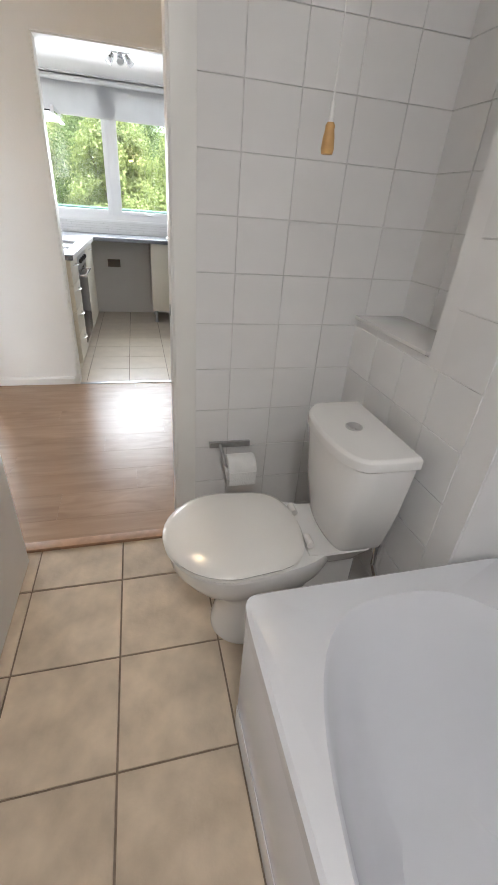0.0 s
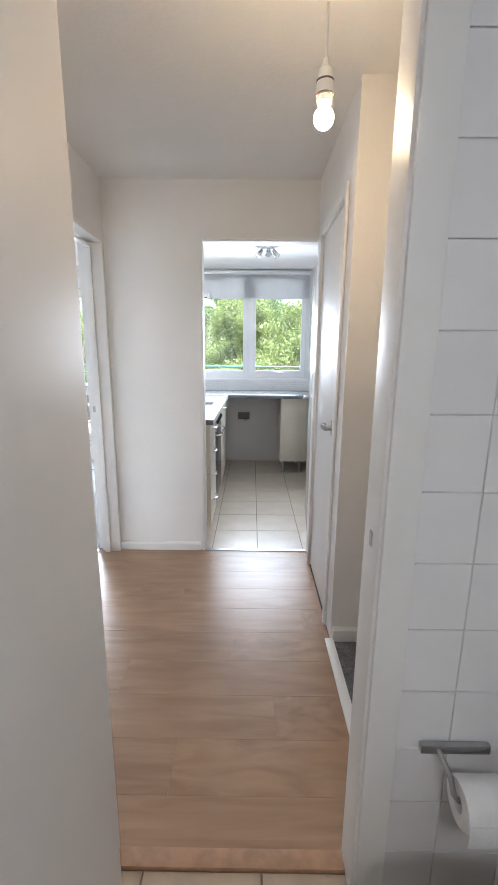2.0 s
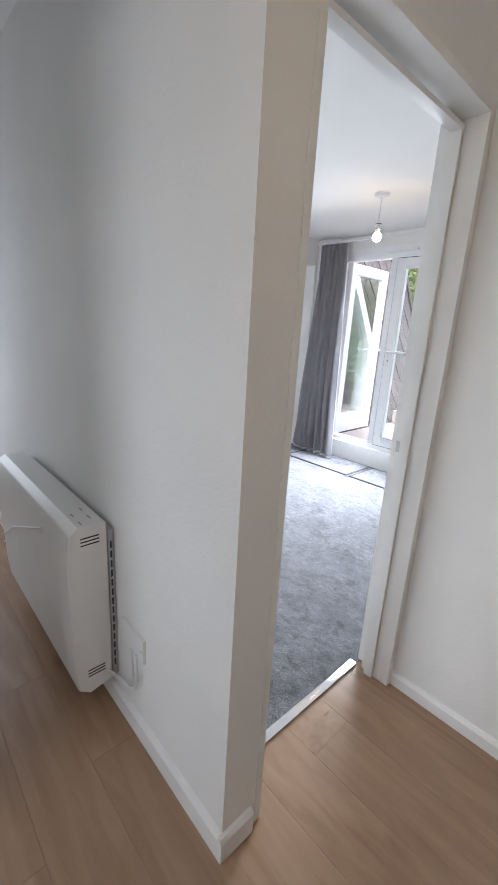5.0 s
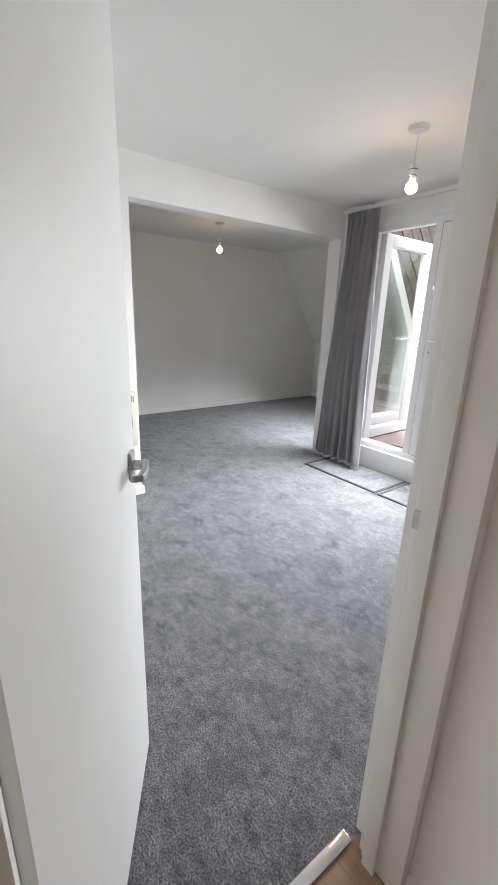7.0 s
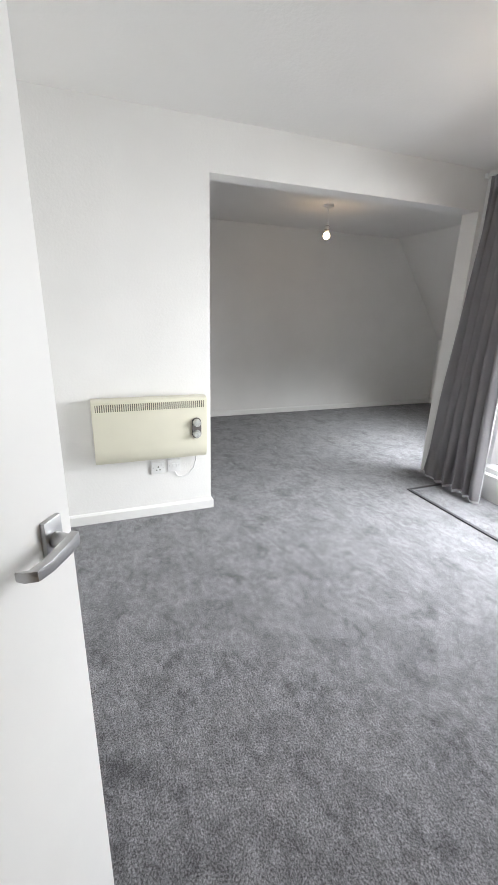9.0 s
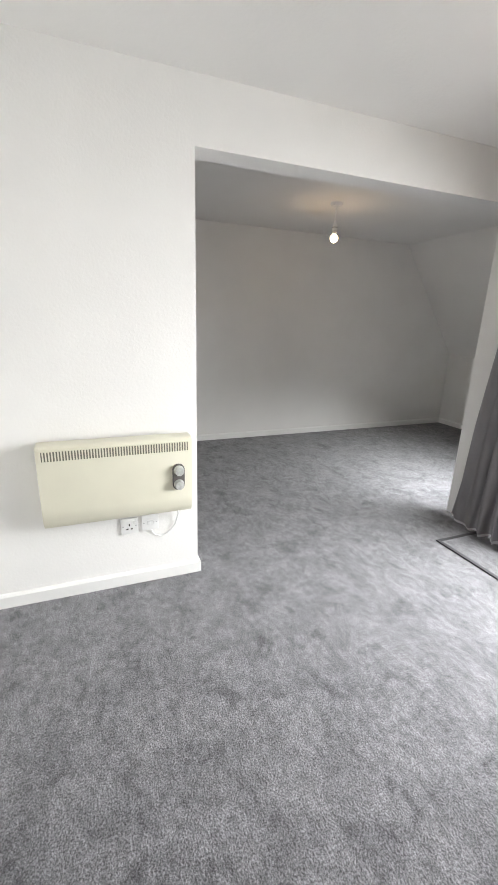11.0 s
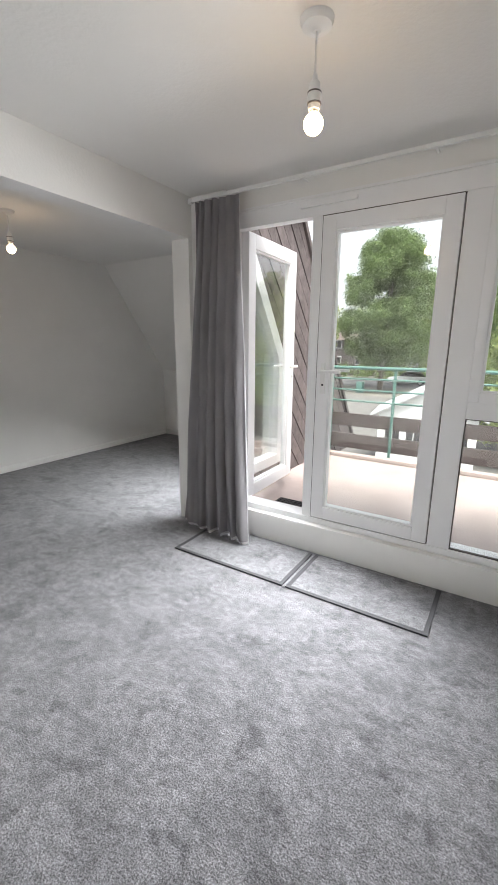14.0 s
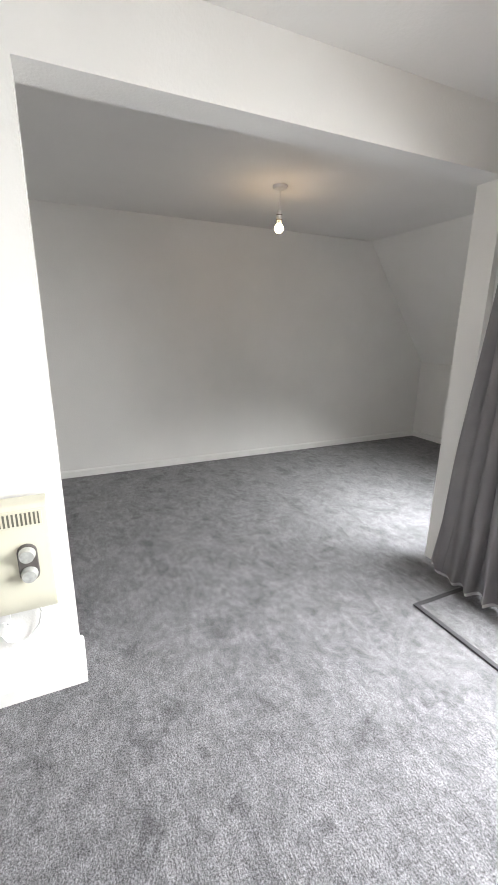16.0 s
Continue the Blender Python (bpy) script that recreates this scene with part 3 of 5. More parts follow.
# thresholds
structure("threshold_bathroom", [(0.209, 0.821, 2.253, 2.299, -0.004, 0.012)], M_OAKTRIM, "oak-coloured threshold strip", "threshold", 0.005)
structure("threshold_kitchen", [(0.249, 0.968, 4.062, 4.098, -0.004, 0.006)], M_SATIN, "narrow grey threshold strip", "threshold", 0.002)
structure("threshold_living", [(-0.515, -0.482, 3.324, 4.041, -0.004, 0.010)], M_CHROME, "polished metal carpet strip", "threshold", 0.004)
structure("threshold_lobby", [(0.925, 0.965, 2.30, 3.165, -0.004, 0.010)], M_GLOSS, "white threshold strip", "threshold", 0.004)


# ---- patio doors ----
def glazed_leaf(name, parent, w, z0, z1, stile, dep, label, lever_x, lever_z, lever_sign):
    """A glazed leaf in its own xz plane, inner face at y = 0, with its frame, bead, pane and lever."""
    leaf = new(name)
    leaf.parent = parent
    tagged(leaf, label)
    for nm, d in (("stile", (0, stile, 0, dep, z0, z1)), ("stile", (w - stile, w, 0, dep, z0, z1)),
                  ("bottom_rail", (stile, w - stile, 0, dep, z0, z0 + stile)), ("top_rail", (stile, w - stile, 0, dep, z1 - stile, z1))):
        boxpart(nm, d, M_UPVC, leaf, bevel=0.005)
    g = 0.012
    bm = bmesh.new()
    for d in ((stile, stile + g, -0.0, dep, z0 + stile, z1 - stile), (w - stile - g, w - stile, 0.0, dep, z0 + stile, z1 - stile),
              (stile + g, w - stile - g, 0.0, dep, z0 + stile, z0 + stile + g), (stile + g, w - stile - g, 0.0, dep, z1 - stile - g, z1 - stile)):
        add_box(bm, d[0], d[1], d[2] + 0.012, d[3] - 0.012, d[4], d[5])
    finish(bm)
    part("glazing_bead", bm, M_UPVC, leaf)
    pane = boxpart("pane", (stile + 0.004, w - stile - 0.004, dep / 2 - 0.004, dep / 2 + 0.004, z0 + stile + 0.004, z1 - stile - 0.004), M_GLASS, leaf)
    pane.visible_shadow = False
    if lever_x is not None:
        for side in (0, 1):
            bm = bmesh.new()
            y = -0.008 if side == 0 else dep + 0.008
            add_box(bm, lever_x - 0.015, lever_x + 0.015, min(0 if side == 0 else dep, y), max(0 if side == 0 else dep, y), lever_z - 0.14, lever_z + 0.05)
            s = -1 if side == 0 else 1
            add_cyl(bm, (lever_x, y, lever_z), (lever_x, y + s * 0.035, lever_z), 0.011, seg=14)
            e = lever_x + lever_sign * 0.125
            add_tube(bm, [(lever_x - lever_sign * 0.012, y + s * 0.038, lever_z), (lever_x + lever_sign * 0.04, y + s * 0.042, lever_z), (e, y + s * 0.040, lever_z)], 0.0105)
            finish(bm, smooth=True)
            part("lever_handle", bm, M_WHITEP, leaf, "white lever handle with key escutcheon")
        bm = bmesh.new()
        add_cyl(bm, (lever_x, -0.0095, lever_z - 0.085), (lever_x, -0.007, lever_z - 0.085), 0.007, seg=12)
        finish(bm)
        part("keyhole", bm, M_DARK, leaf, "dark keyhole")
    return leaf


patio = tagged(new("window_2"), "white plastic patio door set with side lights, one leaf open outwards", "patio doors", kind="structure")
FY0, FY1 = 6.56, 6.63
for nm, d in (("frame_jamb", (-2.66, -2.60, FY0, FY1, 0.20, 2.20)), ("frame_head", (-2.60, -0.505, FY0, FY1, 2.10, 2.20)),
              ("sill", (-2.60, -0.505, FY0 - 0.004, FY1 + 0.05, 0.195, 0.235)), ("mullion", (-2.055, -1.995, FY0, FY1, 0.235, 2.10)),
              ("mullion", (-1.252, -1.135, FY0, FY1, 0.235, 2.10)), ("transom", (-1.135, -0.505, FY0, FY1, 0.995, 1.085)),
              ("frame_jamb", (-0.56, -0.505, FY0, FY1, 0.235, 0.995)), ("frame_jamb", (-0.56, -0.505, FY0, FY1, 1.085, 2.10))):
    boxpart(nm, d, M_UPVC, patio, bevel=0.004)
# dark rubber gaskets round the closed leaf
bm = bmesh.new()
for d in ((-1.995, -1.992, 0.235, 2.10), (-1.255, -1.252, 0.235, 2.10)):
    add_box(bm, d[0], d[1], FY0 + 0.004, FY1 - 0.01, d[2], d[3])
for d in ((0.235, 0.241), (2.094, 2.10)):
    add_box(bm, -1.989, -1.258, FY0 + 0.004, FY1 - 0.01, d[0], d[1])
finish(bm)
part("gasket", bm, M_SHADOWGAP, patio, "black rubber gasket")
leaf = glazed_leaf("closed_leaf", patio, 0.731, 0.0, 1.853, 0.082, 0.068, "closed white glazed door leaf", 0.045, 0.975, 1)
leaf.location = (-1.989, FY0 - 0.006, 0.241)
leaf = glazed_leaf("open_leaf", patio, 0.76, 0.0, 1.88, 0.095, 0.06, "white glazed door leaf standing open onto the terrace", 0.715, 0.97, -1)
leaf.location, leaf.rotation_euler = (-2.545, 6.635, 0.225), (0, 0, radians(91.5))
sash = glazed_leaf("top_sash", patio, 0.575, 0.0, 1.015, 0.05, 0.06, "white top-hung window sash", None, 0, 0)
sash.location = (-1.135, FY0 - 0.008, 1.085)
bm = bmesh.new()
add_box(bm, -0.86, -0.80, FY0 - 0.022, FY0 - 0.008, 1.10, 1.125)
add_tube(bm, [(-0.83, FY0 - 0.03, 1.112), (-0.80, FY0 - 0.045, 1.106), (-0.74, FY0 - 0.042, 1.10)], 0.008)
finish(bm, smooth=True)
part("sash_handle", bm, M_WHITEP, patio, "white window catch")
p = boxpart("pane", (-1.135, -0.56, FY0 + 0.030, FY0 + 0.038, 0.235, 0.995), M_GLASS, patio)
p.visible_shadow = False
bm = bmesh.new()
for d in ((-1.135, -1.129, 0.235, 0.995), (-0.566, -0.56, 0.235, 0.995)):
    add_box(bm, d[0], d[1], FY0 + 0.012, FY0 + 0.03, d[2], d[3])
for d in ((0.235, 0.241), (0.989, 0.995)):
    add_box(bm, -1.129, -0.566, FY0 + 0.012, FY0 + 0.03, d[0], d[1])
finish(bm)
part("gasket", bm, M_SHADOWGAP, patio, "black rubber gasket")
bm = bmesh.new()
add_box(bm, -2.14, -1.79, FY0 - 0.018, FY0, 2.150, 2.172)
finish(bm, 0.006)
part("trickle_vent", bm, M_UPVC, patio, "white trickle vent cover")
bm = bmesh.new()
add_box(bm, -2.60, -0.51, FY0 - 0.010, FY0, 2.196, 2.212)
finish(bm, 0.004)
part("head_bead", bm, M_UPVC, patio)

structure("wall_patio_upstand", [(-2.66, -0.50, 6.512, 6.62, 0, 0.195)], M_GLOSS, "white painted timber upstand below the patio doors", "sill", 0.004)
structure("wall_patio_head", [(-2.66, -0.50, 6.56, 6.70, 2.20, H)], M_WALL, "white painted wall above the patio doors", "wall")
structure("wall_patio_outer", [(-2.66, -0.50, 6.62, 6.70, -0.3, 0.19)], M_TERR, "rendered upstand outside the doors", "wall")


# ---- carpet offcuts by the patio doors ----
def carpet_piece(x0, x1, y0, y1):
    ob = thing("carpet_mat", "grey carpet offcut edged with dark tape, by the patio doors", "mat", "carpet mats")
    bm = bmesh.new()
    bmesh.ops.create_grid(bm, x_segments=24, y_segments=12, size=0.5, matrix=Matrix.Translation(((x0 + x1) / 2, (y0 + y1) / 2, 0.007)) @ Matrix.Diagonal((x1 - x0, y1 - y0, 1, 1)))
    for v in bm.verts:
        v.co.z += 0.002 * noise.noise(v.co * 9)
    r = bmesh.ops.extrude_face_region(bm, geom=bm.faces[:])
    for v in [q for q in r["geom"] if isinstance(q, bmesh.types.BMVert)]:
        v.co.z = 0.0005
    finish(bm)
    part("carpet", bm, M_CARPET, ob)
    w = 0.024
    for d in ((x0 - w, x1 + w, y0 - w, y0), (x0 - w, x0, y0, y1), (x1, x1 + w, y0, y1)):
        boxpart("edge_tape", (d[0], d[1], d[2], d[3], 0.0006, 0.010), M_TRIM, ob, "dark edge tape", 0.003)


carpet_piece(-2.74, -1.955, 6.07, 6.49)
carpet_piece(-1.885, -1.16, 6.07, 6.49)


# ---- curtains ----
def curtain(name, label, top, bottom, z_top, folds, seed, hem=0.016):
    """Pleated cloth between two heading ends and two hem ends, with its lining behind."""
    rnd = random.Random(seed)
    ob = thing(name, label, "curtain", "curtains")
    ph = [rnd.uniform(-0.5, 0.5) for _ in range(folds + 2)]
    nu, nv = folds * 14, 46
    (tx0, tx1, ty0, ty1), (bx0, bx1, by0, by1) = top, bottom

    def at(u, v, off):
        e = v ** 1.25
        x = (tx0 + (tx1 - tx0) * u) * (1 - e) + (bx0 + (bx1 - bx0) * u) * e
        y = (ty0 + (ty1 - ty0) * u) * (1 - e) + (by0 + (by1 - by0) * u) * e
        k = u * folds
        w = math.sin(2 * math.pi * (k + 0.35 * math.sin(3.1 * v + ph[int(k)])))
        amp = 0.012 + (0.018 + 0.012 * math.sin(9 * u + seed)) * v + 0.006 * math.sin(5 * u + 4 * v)
        y += amp * w + 0.008 * noise.noise(Vector((u * 6, v * 5, seed)))
        x += 0.35 * amp * math.cos(2 * math.pi * k * 1.0 + 2 * v)
        z = z_top + ((hem if off > 0.005 else hem + 0.022) - z_top) * v + (0.009 * math.sin(7 * u + seed) * v ** 8)
        return Vector((x, y + off, z))
    for nm, m, off in (("cloth", M_CURTAIN, 0.0), ("lining", M_LINING, 0.011)):
        bm = bmesh.new()
        g = [[bm.verts.new(at(i / nu, j / nv, off)) for i in range(nu + 1)] for j in range(nv + 1)]
        for j in range(nv):
            for i in range(nu):
                bm.faces.new((g[j][i], g[j][i + 1], g[j + 1][i + 1], g[j + 1][i]))
        r = bmesh.ops.extrude_face_region(bm, geom=bm.faces[:])
        for v in [q for q in r["geom"] if isinstance(q, bmesh.types.BMVert)]:
            v.co.y += 0.003
        finish(bm, smooth=True)
        part(nm, bm, m, ob, "pale lining cloth" if nm == "lining" else "")
    bm = bmesh.new()
    vs = [[bm.verts.new(at(i / nu, v, -0.0025)) for i in range(nu + 1)] for v in (0.0, 0.012, 0.024)]
    for a, b in zip(vs, vs[1:]):
        for i in range(nu):
            bm.faces.new((a[i], a[i + 1], b[i + 1], b[i]))
    r = bmesh.ops.extrude_face_region(bm, geom=bm.faces[:])
    for v in [q for q in r["geom"] if isinstance(q, bmesh.types.BMVert)]:
        v.co.y += 0.002
    finish(bm, smooth=True)
    part("heading_tape", bm, M_CURTAIN, ob)
    return ob


curtain("curtain", "grey pleated floor-length curtain drawn aside at the patio doors", (-2.83, -2.50, 6.43, 6.44), (-2.99, -2.36, 6.40, 6.33), 2.262, 6, 3)
curtain("curtain", "grey pleated floor-length curtain gathered in the window corner", (-0.80, -0.53, 6.42, 6.40), (-0.815, -0.53, 6.40, 6.30), 2.262, 6, 8)
rail = thing("curtain_rail", "slim white curtain track below the ceiling", "curtain rail")
boxpart("track", (-2.86, -0.505, 6.425, 6.445, 2.268, 2.288), M_WHITEP, rail, bevel=0.003)
for x in (-2.80, -2.1, -1.4, -0.7):
    boxpart("bracket", (x - 0.008, x + 0.008, 6.43, 6.56, 2.2885, 2.292), M_WHITEP, rail, bevel=0.002)
boxpart("end_stop", (-2.885, -2.86, 6.42, 6.45, 2.262, 2.292), M_WHITEP, rail, bevel=0.004)


# ---- lamps ----
def pendant(label, x, y, z_bulb, r=0.038, glow=M_WARM):
    ob = thing("pendant_lamp", label, "ceiling lamp", "bare bulb pendants")
    bm = bmesh.new()
    add_lathe(bm, [(0.0, H - 0.034), (0.012, H - 0.034), (0.020, H - 0.028), (0.046, H - 0.022), (0.052, H - 0.006), (0.052, H - 0.0005)], m=Matrix.Translation((x, y, 0)))
    finish(bm, smooth=True)
    part("ceiling_rose", bm, M_WHITEP, ob)
    zt = z_bulb + r + 0.10
    bm = bmesh.new()
    add_tube(bm, [(x, y, H - 0.03), (x, y, zt)], 0.0035, 8)
    finish(bm, smooth=True)
    part("flex", bm, M_WHITEP, ob)
    bm = bmesh.new()
    add_lathe(bm, [(0.0, zt + 0.004), (0.007, zt + 0.004), (0.009, zt - 0.012), (0.017, zt - 0.020), (0.018, zt - 0.045), (0.0215, zt - 0.047), (0.0215, zt - 0.075), (0.018, zt - 0.077), (0.018, zt - 0.092), (0, zt - 0.092)], m=Matrix.Translation((x, y, 0)))
    finish(bm, smooth=True)
    part("lamp_holder", bm, M_WHITEP, ob)
    bm = bmesh.new()
    prof = [(0.0, z_bulb - r)] + [(r * math.sin(a), z_bulb - r * math.cos(a)) for a in [math.pi * k / 14 for k in range(1, 12)]] + [(r * 0.5, z_bulb + r * 0.92), (0, z_bulb + r * 0.92)]
    add_lathe(bm, prof, m=Matrix.Translation((x, y, 0)))
    finish(bm, smooth=True)
    part("bulb", bm, glow, ob, "lit warm white bulb")
    bm = bmesh.new()
    zn = z_bulb + r * 0.93
    add_lathe(bm, [(0.0, zn), (r * 0.52, zn), (0.0145, zn + 0.010), (0.0135, zt - 0.0925), (0, zt - 0.0925)], m=Matrix.Translation((x, y, 0)))
    finish(bm, smooth=True)
    part("bulb_neck", bm, M_NECK, ob, "warm white frosted bulb neck")
    for dz in (0.046, 0.076):
        bm = bmesh.new()
        add_lathe(bm, [(0.019, zt - dz - 0.0022), (0.0222, zt - dz - 0.002), (0.0222, zt - dz + 0.002), (0.019, zt - dz + 0.0022)], m=Matrix.Translation((x, y, 0)))
        finish(bm, smooth=True)
        part("holder_ring", bm, M_SHADOWGAP, ob, "dark ring joint of the lamp holder")


pendant("bare lit bulb on a white flex below a ceiling rose", -1.60, 5.53, 2.06, 0.031)
pendant("bare lit bulb on a short flex in the alcove", -4.31, 6.02, 2.07, 0.031)
pendant("bare lit bulb on a long flex in the hall", 0.736, 2.618, 1.93, 0.025, M_WARM_HALL)


# ---- wall heaters ----
def panel_heater():
    ob = thing("panel_heater", "cream enamelled electric panel heater with twin dials on the wall", "heater")
    x0, x1, y0, y1, z0, z1 = -2.949, -2.848, 3.72, 4.41, 0.425, 0.825
    bm = bmesh.new()
    add_prism(bm, [(x0 + 0.012, z0 + 0.02), (x1 - 0.03, z0), (x1 - 0.006, z0 + 0.035), (x1, z0 + 0.09), (x1, z1 - 0.012), (x1 - 0.014, z1), (x0 + 0.012, z1)], 'y', y0, y1)
    finish(bm, 0.005)
    part("case", bm, M_CREAM, ob)
    boxpart("bracket", (x0, x0 + 0.012, y0 + 0.08, y1 - 0.08, z0 + 0.06, z1 - 0.06), M_CREAM, ob)
    boxpart("grille_recess", (x1 - 0.002, x1 + 0.0015, y0 + 0.022, y1 - 0.022, z1 - 0.068, z1 - 0.022), M_GRILLE, ob, "dark grille slot")
    bm = bmesh.new()
    for d in ((y0 + 0.014, y1 - 0.014, z1 - 0.074, z1 - 0.067), (y0 + 0.014, y1 - 0.014, z1 - 0.023, z1 - 0.016)):
        add_box(bm, x1 - 0.001, x1 + 0.004, *d)
    for yy in (y0 + 0.018, y1 - 0.018):
        add_box(bm, x1 - 0.001, x1 + 0.004, yy - 0.004, yy + 0.004, z1 - 0.067, z1 - 0.023)
    finish(bm, 0.001)
    part("grille_surround", bm, M_CREAM, ob)
    bm = bmesh.new()
    add_box(bm, x1 + 0.001, x1 + 0.003, -0.0030, 0.0030, z1 - 0.067, z1 - 0.023)
    me = mesh_of("grille_slat", bm, M_CREAM)
    for k in range(52):
        s = new("slat", me)
        s.parent, s.location = ob, (0, y0 + 0.03 + k * (y1 - y0 - 0.06) / 51, 0)
    yc, zc = y1 - 0.07, z0 + 0.20

    def stadium(x, s):
        return [Vector((x, yc + s * 0.030 * math.cos(a), zc + (0.038 if math.sin(a) >= 0 else -0.038) + s * 0.030 * math.sin(a))) for a in [2 * math.pi * (k + 0.5) / 28 for k in range(28)]]
    bm = bmesh.new()
    loft(bm, [stadium(x1 - 0.001, 1.0), stadium(x1 + 0.008, 1.0), stadium(x1 + 0.011, 0.92)])
    finish(bm, smooth=True)
    part("dial_plate", bm, M_SHADOWGAP, ob, "dark grey oval dial plate")
    for dz in (0.036, -0.036):
        bm = bmesh.new()
        m = Matrix.Translation((x1 + 0.011, yc, zc + dz)) @ Matrix.Rotation(radians(90), 4, 'Y')
        add_lathe(bm, [(0.026, 0), (0.025, 0.010), (0.021, 0.024), (0.0, 0.025)], 24, m)
        finish(bm, smooth=True)
        part("dial", bm, simple("clear_dial", (0.50, 0.51, 0.49), 0.12, 0.15, var=0.2, scale=60, bump=0), ob, "clear grey rotary dial")
    return ob


panel_heater()


def socket(label, centre, normal, kind, slots=True):
    """A UK wall plate, 86 mm square, flat on a wall."""
    ob = thing("wall_socket", label, "socket", at=centre)
    ob.rotation_euler = (0, 0, math.atan2(normal[1], normal[0]) + math.pi / 2)
    bm = bmesh.new()
    w = 0.073 if kind == "double" else 0.043
    add_box(bm, -w, w, -0.012, 0.0, -0.043, 0.043)
    finish(bm, 0.003)
    part("plate", bm, M_WHITEP, ob)
    if kind == "single":
        bm = bmesh.new()
        for u, v, a, b in ((0, 0.006, 0.003, 0.006), (-0.011, -0.016, 0.005, 0.003), (0.011, -0.016, 0.005, 0.003)):
            add_box(bm, u - a, u + a, -0.0135, -0.0121, v - b, v + b)
        finish(bm)
        part("pin_slots", bm, M_DARK, ob, "dark pin slots")
        boxpart("rocker", (0.018, 0.030, -0.016, -0.012, 0.012, 0.030), M_WHITEP, ob, bevel=0.002)
    elif kind == "spur":
        boxpart("fuse_carrier", (-0.014, 0.004, -0.0145, -0.012, -0.012, 0.014), M_WHITEP, ob, bevel=0.001)
        boxpart("rocker", (0.014, 0.026, -0.016, -0.012, -0.010, 0.010), M_WHITEP, ob, bevel=0.002)
    for u in (-w + 0.011, w - 0.011):
        bm = bmesh.new()
        add_cyl(bm, (u, -0.0132, 0), (u, -0.011, 0), 0.003, seg=10)
        finish(bm)
        part("screw", bm, M_SATIN, ob)
    return ob


socket("white single wall socket below the panel heater", (-2.95, 4.10, 0.345), (1, 0), "single")
socket("white switched fuse spur feeding the panel heater", (-2.95, 4.205, 0.350), (1, 0), "spur")
cable = thing("heater_cable", "thin white cable looping from heater to fuse spur", "cable")
bm = bmesh.new()
add_tube(bm, [(-2.90, 4.345, 0.43), (-2.925, 4.35, 0.38), (-2.938, 4.335, 0.32), (-2.94, 4.30, 0.275), (-2.94, 4.26, 0.262), (-2.94, 4.225, 0.275), (-2.943, 4.21, 0.305)], 0.0035, 8)
finish(bm, smooth=True)
part("flex", bm, M_WHITEP, cable)


def storage_heater():
    ob = thing("storage_heater", "white electric storage heater mounted on the hall wall", "heater")
    x0, x1, y0, y1, z0, z1 = -1.86, -0.955, 3.033, 3.165, 0.105, 0.75
    bm = bmesh.new()
    prof = [(y1, z0 + 0.02), (y0 + 0.05, z0), (y0 + 0.012, z0 + 0.03), (y0 + 0.004, z0 + 0.12), (y0, (z0 + z1) / 2), (y0 + 0.004, z1 - 0.1), (y0 + 0.012, z1 - 0.02), (y0 + 0.04, z1), (y1, z1 - 0.004)]
    add_prism(bm, prof, 'x', x0, x1)
    finish(bm, 0.009, 3)
    part("case", bm, M_WHITEP, ob)
    boxpart("back_plate", (x0 + 0.03, x1 + 0.008, y1, 3.182, z0 + 0.04, z1 - 0.03), M_SATIN, ob, "grey back plate", 0.002)
    for zc in (z1 - 0.065, z0 + 0.075):
        for k in range(3):
            bm = bmesh.new()
            add_box(bm, x1 - 0.002, x1 + 0.0012, y0 + 0.045, y0 + 0.105, zc + k * 0.012 - 0.002, zc + k * 0.012 + 0.002)
            finish(bm)
            part("vent_slot", bm, M_DARK, ob, "dark vent slot")
    for k in range(14):
        boxpart("side_slot", (x1 + 0.008, x1 + 0.009, y1 + 0.004, y1 + 0.010, z0 + 0.08 + k * 0.036, z0 + 0.105 + k * 0.036), M_DARK, ob, "dark vent slot")
    for k, (xx, yy) in enumerate(((x1 - 0.03, 3.09), (x1 - 0.06, 3.13), (x1 - 0.10, 3.09), (x1 - 0.13, 3.13))):
        boxpart("control_mark", (xx - 0.012, xx + 0.012, yy - 0.0025, yy + 0.0025, z1 - 0.001, z1 + 0.0006), M_SATIN, ob, "grey control mark")
    return ob


storage_heater()
socket("white switched fuse spur beside the storage heater", (-0.815, 3.185, 0.375), (0, -1), "double")
cable = thing("heater_cable", "two white cables from storage heater to fuse spur", "cable")
for k in (0, 1):
    bm = bmesh.new()
    o = 0.03 * k
    add_tube(bm, [(-0.957, 3.15, 0.165), (-0.88 + o, 3.165, 0.17), (-0.82 + o, 3.166, 0.185 + 0.02 * k), (-0.80 + o, 3.168, 0.25), (-0.815 + o, 3.171, 0.345)], 0.0045, 8)
    finish(bm, smooth=True)
    part("flex", bm, M_WHITEP, cable)
cable = thing("aerial_cable", "thin white cable draped over the front of the storage heater", "cable")
bm = bmesh.new()
add_tube(bm, [(-1.20, 3.032, 0.66), (-1.35, 3.029, 0.60), (-1.60, 3.028, 0.50), (-1.84, 3.029, 0.36), (-2.05, 3.06, 0.22), (-2.30, 3.14, 0.06), (-2.5, 3.16, 0.006)], 0.0035, 8)
finish(bm, smooth=True)
part("flex", bm, M_WHITEP, cable)


